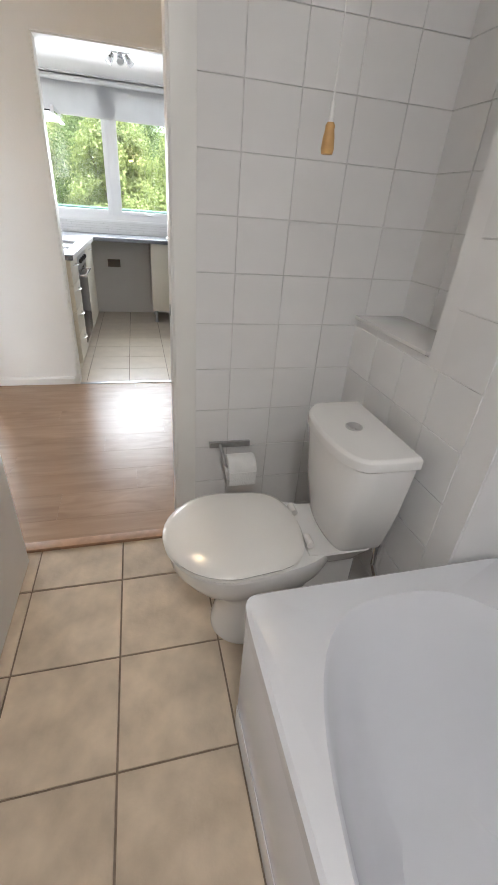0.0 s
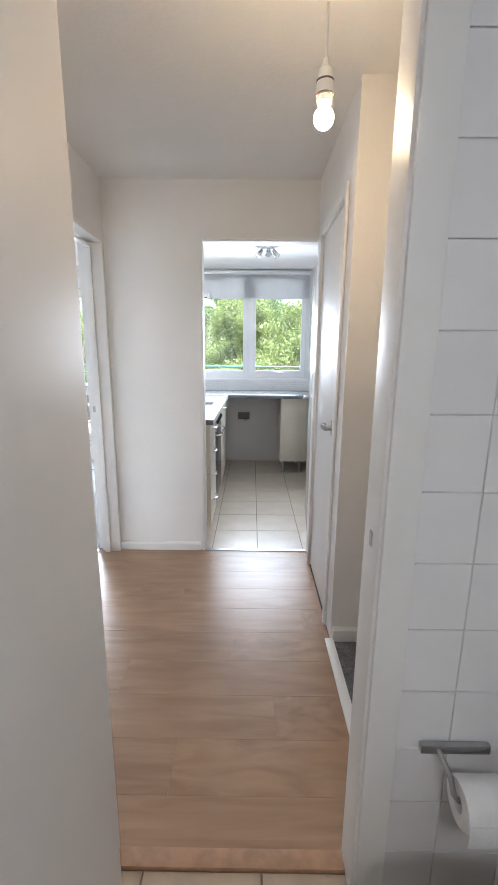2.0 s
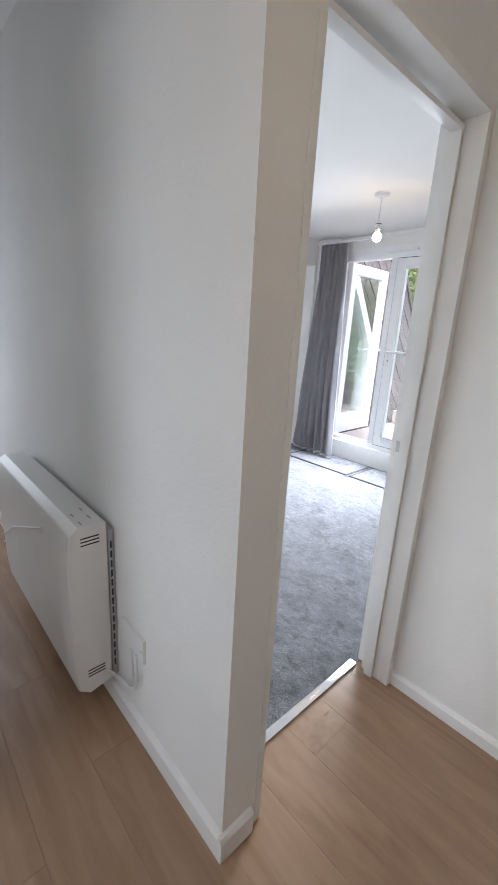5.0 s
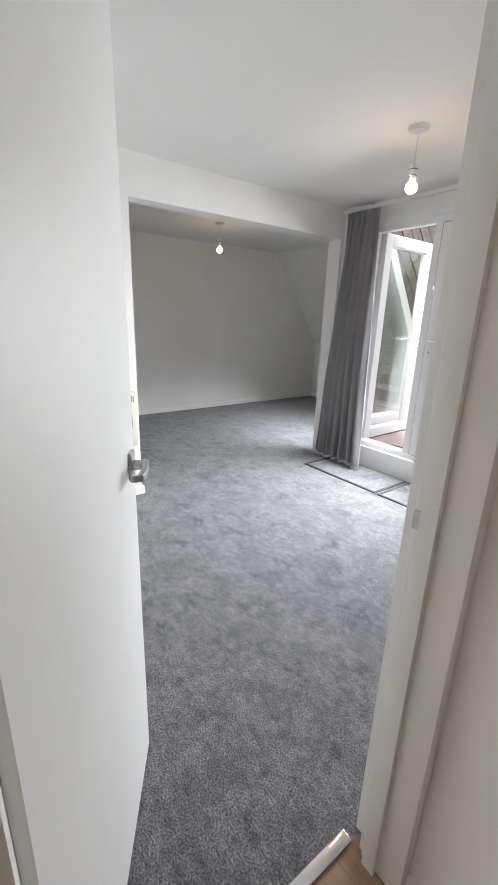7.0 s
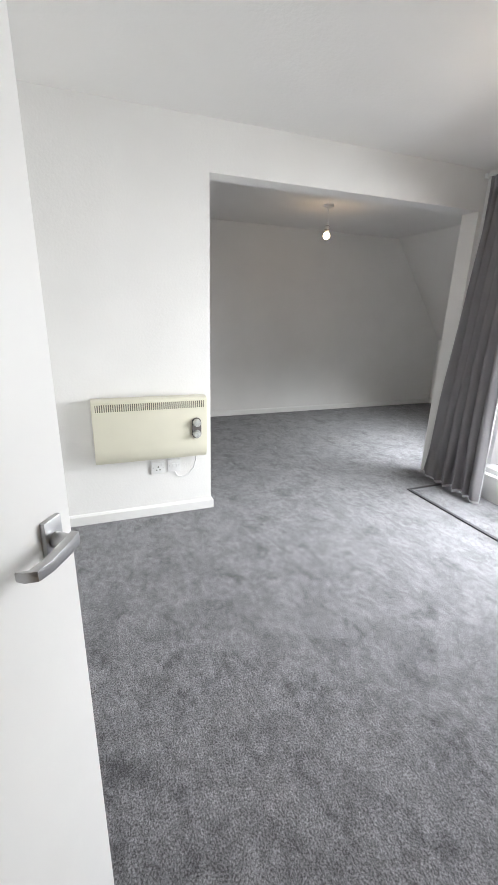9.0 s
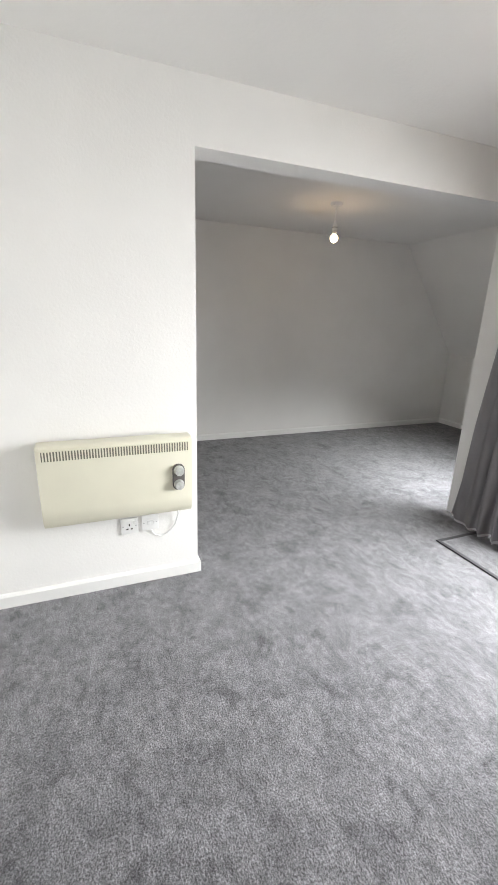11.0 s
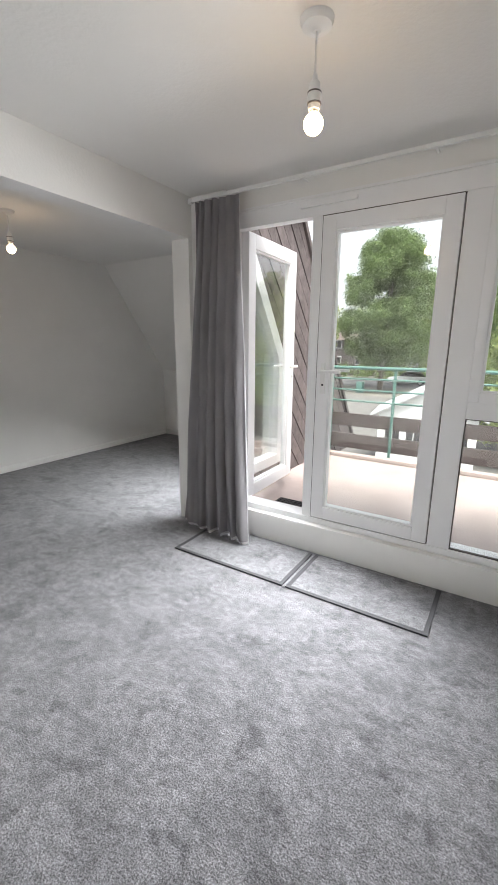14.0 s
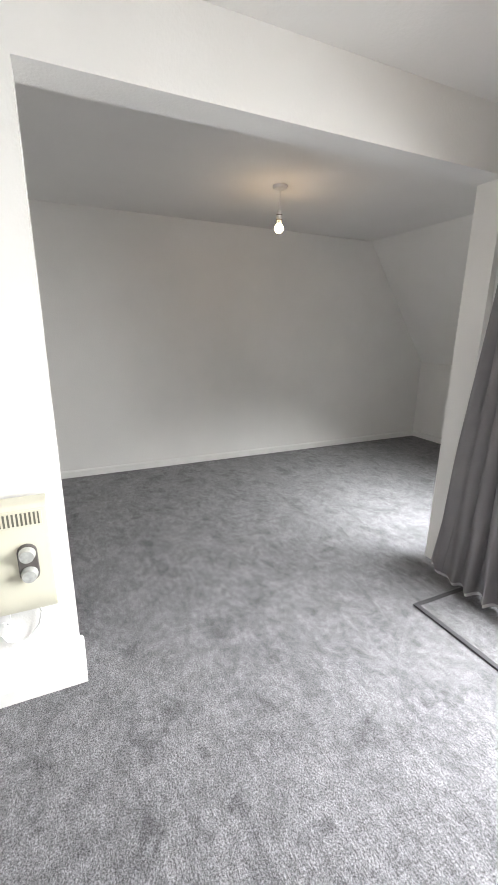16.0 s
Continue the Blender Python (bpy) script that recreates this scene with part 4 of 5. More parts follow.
# ---- bathroom ----
def toilet():
    ob = thing("toilet", "white close-coupled toilet with closed seat and push-button cistern", "toilet")
    cy = 1.80

    def ring(x0, x1, hw, z, n=40, sq=0.5):
        """A bowl outline: round to the front (x0), squarer to the back (x1)."""
        pts = []
        cx, a = x0 + hw * 1.05, hw
        for k in range(n):
            t = 2 * math.pi * k / n
            c, s = math.cos(t), math.sin(t)
            if c < 0:
                pts.append(Vector((cx + c * hw * 1.05, cy + s * a, z)))
            else:
                q = abs(c) ** sq
                pts.append(Vector((cx + q * (x1 - cx), cy + s * a * (1 - 0.10 * q), z)))
        return pts
    bm = bmesh.new()
    loft(bm, [ring(0.90, 1.22, 0.105, 0.0), ring(0.90, 1.22, 0.10, 0.03), ring(0.915, 1.22, 0.088, 0.10), ring(0.91, 1.23, 0.085, 0.17), ring(0.87, 1.25, 0.105, 0.22),
              ring(0.80, 1.27, 0.148, 0.28), ring(0.768, 1.28, 0.172, 0.335), ring(0.765, 1.28, 0.176, 0.375), ring(0.772, 1.28, 0.170, 0.385)])
    finish(bm, smooth=True)
    part("bowl", bm, M_CERAMIC, ob)
    bm = bmesh.new()
    for v in add_box(bm, 1.16, 1.37, cy - 0.125, cy + 0.125, 0.315, 0.388):
        if v.co.z < 0.35:
            v.co.x, v.co.y = 1.16 + (v.co.x - 1.16) * 0.8, cy + (v.co.y - cy) * 0.72
    finish(bm, 0.018, 3)
    part("shelf", bm, M_CERAMIC, ob)
    bm = bmesh.new()
    add_box(bm, 1.10, 1.36, cy - 0.07, cy + 0.07, 0.0, 0.325)
    finish(bm, 0.025, 3)
    part("trapway", bm, M_CERAMIC, ob)

    def seat(z0, z1, grow, nm, lab):
        bm = bmesh.new()
        loft(bm, [ring(0.757 - grow, 1.165, 0.180 + grow, z0, sq=0.35), ring(0.752 - grow, 1.168, 0.185 + grow, (z0 + z1) / 2, sq=0.35), ring(0.757 - grow, 1.165, 0.180 + grow, z1 - 0.004, sq=0.35),
                  ring(0.775 - grow, 1.150, 0.164 + grow, z1 + 0.002, sq=0.35), ring(0.83, 1.11, 0.115, z1 + 0.006, sq=0.35), ring(0.93, 1.02, 0.04, z1 + 0.008, sq=0.35)])
        finish(bm, smooth=True)
        part(nm, bm, M_SEAT, ob, lab)
    seat(0.388, 0.400, 0.0, "seat", "")
    seat(0.403, 0.421, 0.003, "seat_lid", "closed glossy white lid")
    for dy in (-0.075, 0.075):
        bm = bmesh.new()
        add_cyl(bm, (1.175, cy + dy - 0.02, 0.405), (1.175, cy + dy + 0.02, 0.405), 0.012, seg=14)
        finish(bm, smooth=True)
        part("hinge", bm, M_SEAT, ob)

    def tank(z, front, hw, back=1.405, n=16):
        z, front, back = z - 0.012, front - 0.014, back - 0.014
        pts = [Vector((back, cy + hw, z))]
        for k in range(n + 1):
            t = math.pi * k / n
            s = math.sin(t) ** 0.55
            pts.append(Vector((back - 0.10 - (back - 0.10 - front) * s, cy + hw * math.cos(t), z)))
        pts.append(Vector((back, cy - hw, z)))
        return pts
    bm = bmesh.new()
    loft(bm, [tank(0.395, 1.255, 0.118), tank(0.42, 1.245, 0.128), tank(0.56, 1.222, 0.158), tank(0.718, 1.208, 0.176)])
    finish(bm, 0.006)
    part("cistern", bm, M_CERAMIC, ob)
    bm = bmesh.new()
    loft(bm, [tank(0.722, 1.20, 0.182, 1.41), tank(0.748, 1.20, 0.182, 1.41), tank(0.756, 1.208, 0.174, 1.406)])
    finish(bm, 0.003)
    part("cistern_lid", bm, M_CERAMIC, ob)
    bm = bmesh.new()
    add_lathe(bm, [(0.024, 0.7435), (0.024, 0.748), (0.020, 0.751), (0.0, 0.751)], 28, Matrix.Translation((1.29, cy, 0)))
    finish(bm, smooth=True)
    part("flush_button", bm, M_CHROME, ob, "chrome dual flush button")
    bm = bmesh.new()
    add_tube(bm, [(1.40, cy - 0.10, 0.40), (1.40, cy - 0.105, 0.30), (1.42, cy - 0.11, 0.24), (1.455, cy - 0.11, 0.23)], 0.008)
    add_cyl(bm, (1.40, cy - 0.10, 0.345), (1.40, cy - 0.10, 0.375), 0.014, seg=12)
    finish(bm, smooth=True)
    part("water_inlet", bm, M_CHROME, ob, "chrome water inlet pipe")
    return ob


toilet()


def bathtub():
    ob = thing("bathtub", "white acrylic bath with a curved inner rim and plain panel", "bathtub")
    x0, x1, y0, y1, z1 = 0.905, 1.622, -0.18, 1.482, 0.515
    n = 56

    def oval(cx, cy, hx, hy, z, p=2.6):
        out = []
        for k in range(n):
            t = 2 * math.pi * k / n + math.pi / n
            c, s = math.cos(t), math.sin(t)
            out.append(Vector((cx + hx * math.copysign(abs(c) ** (2 / p), c), cy + hy * math.copysign(abs(s) ** (2 / p), s), z)))
        return out
    cx, cy, hx, hy = (x0 + x1) / 2, (y0 + y1) / 2, (x1 - x0) / 2, (y1 - y0) / 2
    bm = bmesh.new()
    loft(bm, [oval(cx, cy, hx, hy, z1 - 0.045, 30), oval(cx, cy, hx, hy, z1 - 0.008, 30), oval(cx, cy, hx - 0.008, hy - 0.008, z1, 26),
              oval(cx - 0.006, cy - 0.01, hx - 0.032, hy - 0.055, z1, 2.8), oval(cx - 0.006, cy - 0.01, hx - 0.042, hy - 0.065, z1 - 0.014, 2.8), oval(cx - 0.002, cy - 0.02, hx - 0.062, hy - 0.10, z1 - 0.12, 2.8),
              oval(cx + 0.012, cy - 0.03, hx - 0.135, hy - 0.21, z1 - 0.30, 3.0), oval(cx + 0.012, cy - 0.04, hx - 0.20, hy - 0.30, z1 - 0.375, 3.0), oval(cx + 0.012, cy - 0.04, hx - 0.28, hy - 0.5, z1 - 0.385, 3.0)], cap0=False)
    finish(bm, smooth=True)
    part("tub", bm, M_ACRYL, ob)
    bm = bmesh.new()
    add_box(bm, x0 + 0.012, x0 + 0.026, y0, y1 - 0.014, 0.0, z1 - 0.044)
    finish(bm, 0.004)
    part("side_panel", bm, M_ACRYL, ob)
    bm = bmesh.new()
    add_box(bm, x0 + 0.012, x1, y1 - 0.026, y1 - 0.012, 0.0, z1 - 0.044)
    finish(bm, 0.004)
    part("end_panel", bm, M_ACRYL, ob)
    boxpart("plinth_strip", (x0 + 0.010, x0 + 0.012, y0, y1 - 0.014, 0.0, 0.09), M_ACRYL, ob)
    return ob


bathtub()

paper = thing("toilet_roll_holder", "dark metal toilet roll holder with a white roll", "toilet roll holder")
bm = bmesh.new()
add_box(bm, 0.945, 1.10, 2.178, 2.1925, 0.478, 0.500)
finish(bm, 0.004)
part("back_bar", bm, M_SATIN, paper, "grey metal wall bar")
bm = bmesh.new()
add_tube(bm, [(0.985, 2.18, 0.488), (0.988, 2.13, 0.478), (0.992, 2.115, 0.448), (1.0, 2.112, 0.438), (1.10, 2.112, 0.438)], 0.006)
finish(bm, smooth=True)
part("arm", bm, M_SATIN, paper, "grey metal arm")
bm = bmesh.new()
m = Matrix.Translation((1.0, 2.112, 0.433)) @ Matrix.Rotation(radians(90), 4, 'Y')
add_lathe(bm, [(0.019, 0.0), (0.047, 0.0), (0.049, 0.004), (0.049, 0.096), (0.047, 0.10), (0.019, 0.10), (0.019, 0.0)], 32, m)
add_box(bm, 1.002, 1.098, 2.062, 2.064, 0.383, 0.438)
finish(bm, smooth=True)
part("roll", bm, M_PAPER, paper, "white paper roll")

PU = (1.15, 1.925)
pull = thing("light_pull", "turned pine light pull on a white cord", "light pull")
bm = bmesh.new()
add_tube(bm, [(*PU, H - 0.01), (*PU, 1.452)], 0.0018, 6)
finish(bm, smooth=True)
part("cord", bm, M_WHITEP, pull)
bm = bmesh.new()
add_cyl(bm, (*PU, 1.430), (*PU, 1.467), 0.006, 0.005, 12)
finish(bm, smooth=True)
part("ferrule", bm, M_WHITEP, pull)
bm = bmesh.new()
add_lathe(bm, [(0.0, 1.374), (0.0125, 1.375), (0.0145, 1.384), (0.0130, 1.404), (0.0100, 1.420), (0.0105, 1.426), (0.0075, 1.432), (0.0, 1.433)], 20, Matrix.Translation((*PU, 0)))
finish(bm, smooth=True)
part("acorn", bm, M_PINE, pull, "turned orange pine acorn")
bm = bmesh.new()
add_cyl(bm, (*PU, H - 0.02), (*PU, H - 0.0005), 0.035, seg=24)
finish(bm, 0.004)
part("ceiling_switch", bm, M_WHITEP, pull)

bl = thing("bathroom_ceiling_light", "round white opal ceiling light, lit", "ceiling lamp")
bm = bmesh.new()
add_lathe(bm, [(0.0, H - 0.012), (0.17, H - 0.012), (0.175, H - 0.0005), (0.0, H - 0.0005)], 36, Matrix.Translation((0.75, 0.35, 0)))
finish(bm, smooth=True)
part("base", bm, M_WHITEP, bl)
bm = bmesh.new()
add_lathe(bm, [(0.16, H - 0.0125), (0.155, H - 0.04), (0.11, H - 0.065), (0.0, H - 0.075)], 36, Matrix.Translation((0.75, 0.35, 0)))
finish(bm, smooth=True)
part("diffuser", bm, glow_material("opal_light", (1.0, 0.965, 0.93), 7.2), bl, "glowing opal diffuser")


# ---- kitchen ----
def bow_handle(parent, x, y, z, length, along='y', out=-1):
    """A curved bow handle standing out along x."""
    bm = bmesh.new()
    pts = []
    for k in range(9):
        t = k / 8
        u = (t - 0.5) * length
        d = 0.028 * math.sin(math.pi * t) ** 0.6
        pts.append((x - out * -d, y + u, z) if along == 'y' else (x + u, y - d, z))
    add_tube(bm, pts, 0.0045, 8)
    finish(bm, smooth=True)
    part("handle", bm, M_CHROME, parent, "chrome bow handle")


def base_unit(name, label, y0, y1, xf, xb, fronts, out, handles=True, group="kitchen base units"):
    """A base unit whose fronts face along x: xf front face, xb back. fronts: heights of drawer or door fronts from the floor up."""
    ob = thing(name, label, "kitchen unit", group)
    s = 1 if out > 0 else -1
    boxpart("carcass", (min(xf - s * 0.02, xb), max(xf - s * 0.02, xb), y0 + 0.001, y1 - 0.001, 0.12, 0.866), M_UNIT, ob)
    boxpart("plinth", (min(xf - s * 0.05, xf - s * 0.065), max(xf - s * 0.05, xf - s * 0.065), y0 + 0.001, y1 - 0.001, 0.0, 0.12), M_UNIT, ob)
    for z0, z1 in fronts:
        front = "drawer_front" if len(fronts) > 1 else "door_front"
        f = boxpart(front, (min(xf - s * 0.02, xf), max(xf - s * 0.02, xf), y0 + 0.002, y1 - 0.002, z0, z1), M_UNIT, ob, bevel=0.003)
        if handles:
            bow_handle(f, xf, (y0 + y1) / 2, z1 - 0.045, 0.13, out=s)
    return ob


XF = 0.275
base_unit("drawer_unit", "cream drawer unit with four drawers and chrome bow handles", 4.20, 4.60, XF, -0.30, [(0.125, 0.325), (0.33, 0.51), (0.515, 0.69), (0.695, 0.862)], 1)
base_unit("base_unit", "cream base unit beside the oven", 5.205, 5.93, XF, -0.30, [(0.125, 0.862)], 1)
oven = thing("oven", "built-under oven with black glass door and steel handle", "oven")
boxpart("body", (-0.28, XF - 0.022, 4.605, 5.20, 0.12, 0.862), M_SATIN, oven)
boxpart("door", (XF - 0.022, XF, 4.61, 5.195, 0.16, 0.74), M_OVEN, oven, "black glass oven door", 0.004)
boxpart("control_panel", (XF - 0.022, XF, 4.61, 5.195, 0.745, 0.862), M_SATIN, oven, "steel control panel", 0.003)
bm = bmesh.new()
add_tube(bm, [(XF, 4.68, 0.70), (XF + 0.04, 4.68, 0.70), (XF + 0.04, 5.12, 0.70), (XF, 5.12, 0.70)], 0.008)
finish(bm, smooth=True)
part("door_handle", bm, M_CHROME, oven, "steel bar handle")
for k in range(4):
    bm = bmesh.new()
    add_cyl(bm, (XF, 4.72 + k * 0.12, 0.805), (XF + 0.02, 4.72 + k * 0.12, 0.805), 0.018, 0.015)
    finish(bm, 0.002)
    part("knob", bm, M_DARK, oven, "black control knob")
boxpart("plinth", (XF - 0.065, XF - 0.05, 4.605, 5.20, 0.0, 0.12), M_UNIT, oven)
hob = thing("hob", "black ceramic glass hob set in the worktop", "hob")
boxpart("glass", (-0.24, 0.22, 4.62, 5.19, 0.906, 0.913), M_OVEN, hob, bevel=0.002)
bm = bmesh.new()
for d in ((-0.245, -0.24, 4.615, 5.195), (0.22, 0.225, 4.615, 5.195), (-0.24, 0.22, 4.615, 4.62), (-0.24, 0.22, 5.19, 5.195)):
    add_box(bm, *d, 0.9062, 0.914)
finish(bm)
part("trim", bm, M_CHROME, hob, "steel edge trim")

wt = thing("worktop", "dark grey laminate worktop round three sides of the kitchen", "worktop")
for nm, d in (("left_run", (-0.328, XF + 0.022, 4.19, 5.93, 0.867, 0.905)), ("back_run", (-0.328, 1.748, 5.932, 6.556, 0.867, 0.905)), ("right_run", (1.155, 1.748, 4.90, 5.93, 0.867, 0.905))):
    boxpart(nm, d, M_WORKTOP, wt, bevel=0.006)
boxpart("edge_strip", (XF + 0.0225, XF + 0.025, 4.20, 5.925, 0.870, 0.902), M_WHITEP, wt, "pale worktop edge strip")
base_unit("base_unit", "cream base unit under the worktop", 4.91, 5.55, 1.18, 1.74, [(0.125, 0.862)], -1)
corner = thing("corner_unit", "cream unit standing on bare legs below the worktop", "kitchen unit", "kitchen base units")
boxpart("carcass", (0.885, 1.60, 6.02, 6.53, 0.14, 0.866), M_UNIT, corner)
boxpart("door_front", (0.885, 1.175, 5.998, 6.018, 0.14, 0.862), M_UNIT, corner, "", 0.003)
for x in (0.93, 1.12, 1.5):
    for y in (6.06, 6.48):
        bm = bmesh.new()
        add_lathe(bm, [(0.0, 0.0), (0.024, 0.0), (0.024, 0.012), (0.014, 0.03), (0.014, 0.125), (0.022, 0.139), (0, 0.139)], 16, Matrix.Translation((x, y, 0)))
        finish(bm, smooth=True)
        part("leg", bm, M_SATIN, corner, "adjustable plastic leg")
socket("brown double wall socket under the worktop", (0.46, 6.56, 0.585), (0, -1), "double")
for o in bpy.data.objects:
    if o.name.startswith("wall_socket") and "brown" in o.get("label", ""):
        for c in o.children:
            if c.name.startswith("plate"):
                c.data.materials[0] = simple("brown_plastic", (0.16, 0.13, 0.11), 0.45, bump=0)

kw = tagged(new("window_3"), "white plastic kitchen window with two lights", "window", kind="structure")
ky0, ky1 = 6.60, 6.66
xa, xb, za, zb = KW
for nm, d in (("window_frame", (xa, xa + 0.06, ky0, ky1, za, zb)), ("window_frame", (xb - 0.06, xb, ky0, ky1, za, zb)), ("window_frame", (xa + 0.06, xb - 0.06, ky0, ky1, za, za + 0.055)), ("window_frame", (xa + 0.06, xb - 0.06, ky0, ky1, zb - 0.06, zb)),
              ("mullion", (0.49, 0.555, ky0, ky1, za + 0.055, zb - 0.06)), ("window_sill", (xa, xb, 6.545, ky0, za - 0.022, za))):
    boxpart(nm, d, M_UPVC, kw, bevel=0.004)
for p0, p1 in ((xa + 0.06, 0.49), (0.555, xb - 0.06)):
    for d in ((p0, p0 + 0.045, za + 0.055, zb - 0.06), (p1 - 0.045, p1, za + 0.055, zb - 0.06), (p0 + 0.045, p1 - 0.045, za + 0.055, za + 0.10), (p0 + 0.045, p1 - 0.045, zb - 0.105, zb - 0.06)):
        boxpart("sash", (d[0], d[1], ky0 - 0.012, ky1 - 0.01, d[2], d[3]), M_UPVC, kw, bevel=0.004)
    q = boxpart("pane", (p0 + 0.045, p1 - 0.045, ky0 + 0.02, ky0 + 0.028, za + 0.10, zb - 0.105), M_GLASS, kw)
    q.visible_shadow = False
bm = bmesh.new()
add_box(bm, 0.83, 0.89, ky0 - 0.026, ky0 - 0.012, za + 0.064, za + 0.088)
add_tube(bm, [(0.86, ky0 - 0.03, za + 0.076), (0.90, ky0 - 0.05, za + 0.07), (0.95, ky0 - 0.045, za + 0.066)], 0.008)
finish(bm, smooth=True)
part("sash_handle", bm, M_WHITEP, kw, "white window catch")

blind = thing("roller_blind", "white roller blind rolled most of the way up", "blind")
bm = bmesh.new()
add_cyl(bm, (xa + 0.02, 6.572, zb - 0.035), (xb - 0.02, 6.572, zb - 0.035), 0.024, seg=24)
finish(bm, smooth=True)
part("roller", bm, M_WHITEP, blind)
boxpart("fabric", (xa + 0.03, xb - 0.03, 6.5745, 6.5765, 2.005, zb - 0.05), M_LINING, blind, "white blind fabric")
boxpart("bottom_bar", (xa + 0.03, xb - 0.03, 6.570, 6.580, 1.99, 2.005), M_WHITEP, blind, bevel=0.003)

# tiled splashback of thin pale strips behind the worktop
splash = tagged(new("trim_splashback"), "pale narrow-tile splashback behind the worktop", "splashback", kind="structure")
boxpart("grout_bed", (-0.32, 1.74, 6.550, 6.5595, 0.905, za - 0.024), M_WGROUT, splash)
bm = bmesh.new()
add_box(bm, -0.048, 0.048, 6.545, 6.5495, -0.0105, 0.0105)
finish(bm)
me = mesh_of("splash_tile", bm, M_WTILE)
for r in range(5):
    for c in range(20):
        o = new("tile", me)
        o.parent, o.location = splash, (-0.27 + c * 0.1 + (0.05 if r % 2 else 0), 0, 0.919 + r * 0.0255)

spot = thing("ceiling_spotlight", "chrome round ceiling plate with three spotlights", "ceiling lamp")
sx, sy = 0.689, 5.47
bm = bmesh.new()
add_lathe(bm, [(0.0, H - 0.03), (0.10, H - 0.03), (0.118, H - 0.022), (0.12, H - 0.004), (0.12, H - 0.0005), (0, H - 0.0005)], 36, Matrix.Translation((sx, sy, 0)))
finish(bm, smooth=True)
part("ceiling_plate", bm, M_CHROME, spot)
for a in (200, 275, 340):
    dx, dy = math.cos(radians(a)), math.sin(radians(a))
    bm = bmesh.new()
    b0 = Vector((sx + 0.065 * dx, sy + 0.065 * dy, H - 0.03))
    b1 = b0 + Vector((0, 0, -0.05))
    add_cyl(bm, b0, b1, 0.006, seg=10)
    d = Vector((0.55 * dx, 0.55 * dy, -0.8)).normalized()
    add_cyl(bm, b1 - d * 0.02, b1 + d * 0.05, 0.017, 0.030, 20, cap=False)
    add_cyl(bm, b1 - d * 0.02, b1 - d * 0.015, 0.017, seg=20)
    finish(bm, smooth=True)
    head = part("spot_head", bm, M_CHROME, spot, "chrome spot head")
    bm = bmesh.new()
    add_cyl(bm, b1 + d * 0.03, b1 + d * 0.046, 0.022, 0.027, 20)
    finish(bm, smooth=True)
    part("spot_bulb", bm, M_WHITEP, head, "unlit white reflector bulb")

hood = thing("cooker_hood", "slim cooker hood with a chrome front and glass visor", "cooker hood")
boxpart("body", (-0.328, -0.02, 4.66, 5.16, 1.70, 1.86), M_SATIN, hood, "", 0.006)
boxpart("visor", (-0.02, 0.215, 4.66, 5.16, 1.755, 1.763), M_OVEN, hood, "dark glass visor", 0.002)
boxpart("front_rail", (0.215, 0.24, 4.66, 5.16, 1.74, 1.79), M_CHROME, hood, "chrome front rail", 0.004)
cab = thing("wall_cabinet", "cream wall cabinet above the worktop", "kitchen unit", "kitchen wall units")
boxpart("carcass", (-0.328, -0.04, 5.2, 5.9, 1.45, 2.15), M_UNIT, cab)
boxpart("door_front", (-0.039, -0.02, 5.202, 5.898, 1.452, 2.148), M_UNIT, cab, bevel=0.003)

mat_ob = thing("doormat", "brown ribbed coir doormat on the lobby floor", "mat")
boxpart("backing", (1.03, 1.55, 2.36, 3.02, 0.0005, 0.012), M_BROWN, mat_ob, bevel=0.003)
bm = bmesh.new()
add_box(bm, -0.009, 0.009, 2.365, 3.015, 0.0125, 0.019)
finish(bm)
me = mesh_of("rib", bm, simple("coir_rib", (0.13, 0.085, 0.06), 0.95, var=0.3, scale=60, bump=0.3))
for k in range(16):
    o = new("rib", me)
    o.parent, o.location = mat_ob, (1.05 + k * 0.032, 0, 0)


# ---- terrace ----
structure("terrace", [(-2.80, 1.85, 6.70, 8.80, -0.25, 0.12)], M_TERR, "pinkish felt-covered terrace floor", "terrace")
structure("terrace_kerb", [(-2.80, 1.85, 8.56, 8.66, 0.12, 0.165)], M_TERR, "low felt-covered kerb along the terrace", "kerb", 0.015)
bal = thing("balustrade", "green painted steel balustrade with two dark timber boards", "railing")
for z, r in ((1.13, 0.019), (1.01, 0.010), (0.885, 0.010), (0.76, 0.010)):
    bm = bmesh.new()
    add_tube(bm, [(-2.74, 8.70, z), (1.85, 8.70, z)], r, 12)
    finish(bm, smooth=True)
    part("rail", bm, M_RAIL, bal)
for z0, z1 in ((0.46, 0.61), (0.20, 0.37)):
    boxpart("board", (-2.74, 1.85, 8.725, 8.75, z0, z1), M_BROWN, bal, "dark brown timber board", 0.004)
for x in (-2.70, -2.0, -0.55, 0.9, 1.8):
    boxpart("post", (x - 0.014, x + 0.014, 8.69, 8.715, 0.12, 1.13), M_RAIL, bal, "", 0.003)
    boxpart("foot_plate", (x - 0.05, x + 0.05, 8.665, 8.76, 0.12, 0.132), M_RAIL, bal)
dm = thing("rubber_mat", "small black rubber grid mat outside the open door", "mat")
bm = bmesh.new()
for k in range(12):
    add_box(bm, -2.46 + k * 0.034, -2.452 + k * 0.034, 6.76, 7.02, 0.1205, 0.13)
for k in range(9):
    add_box(bm, -2.46, -2.078, 6.76 + k * 0.0315, 6.768 + k * 0.0315, 0.1205, 0.13)
finish(bm)
part("grid", bm, M_DARK, dm)
blk = thing("kerb_block", "rounded pinkish rendered block at the foot of the cladding", "kerb")
bm = bmesh.new()
add_box(bm, -2.73, -2.63, 8.30, 8.52, 0.12, 0.32)
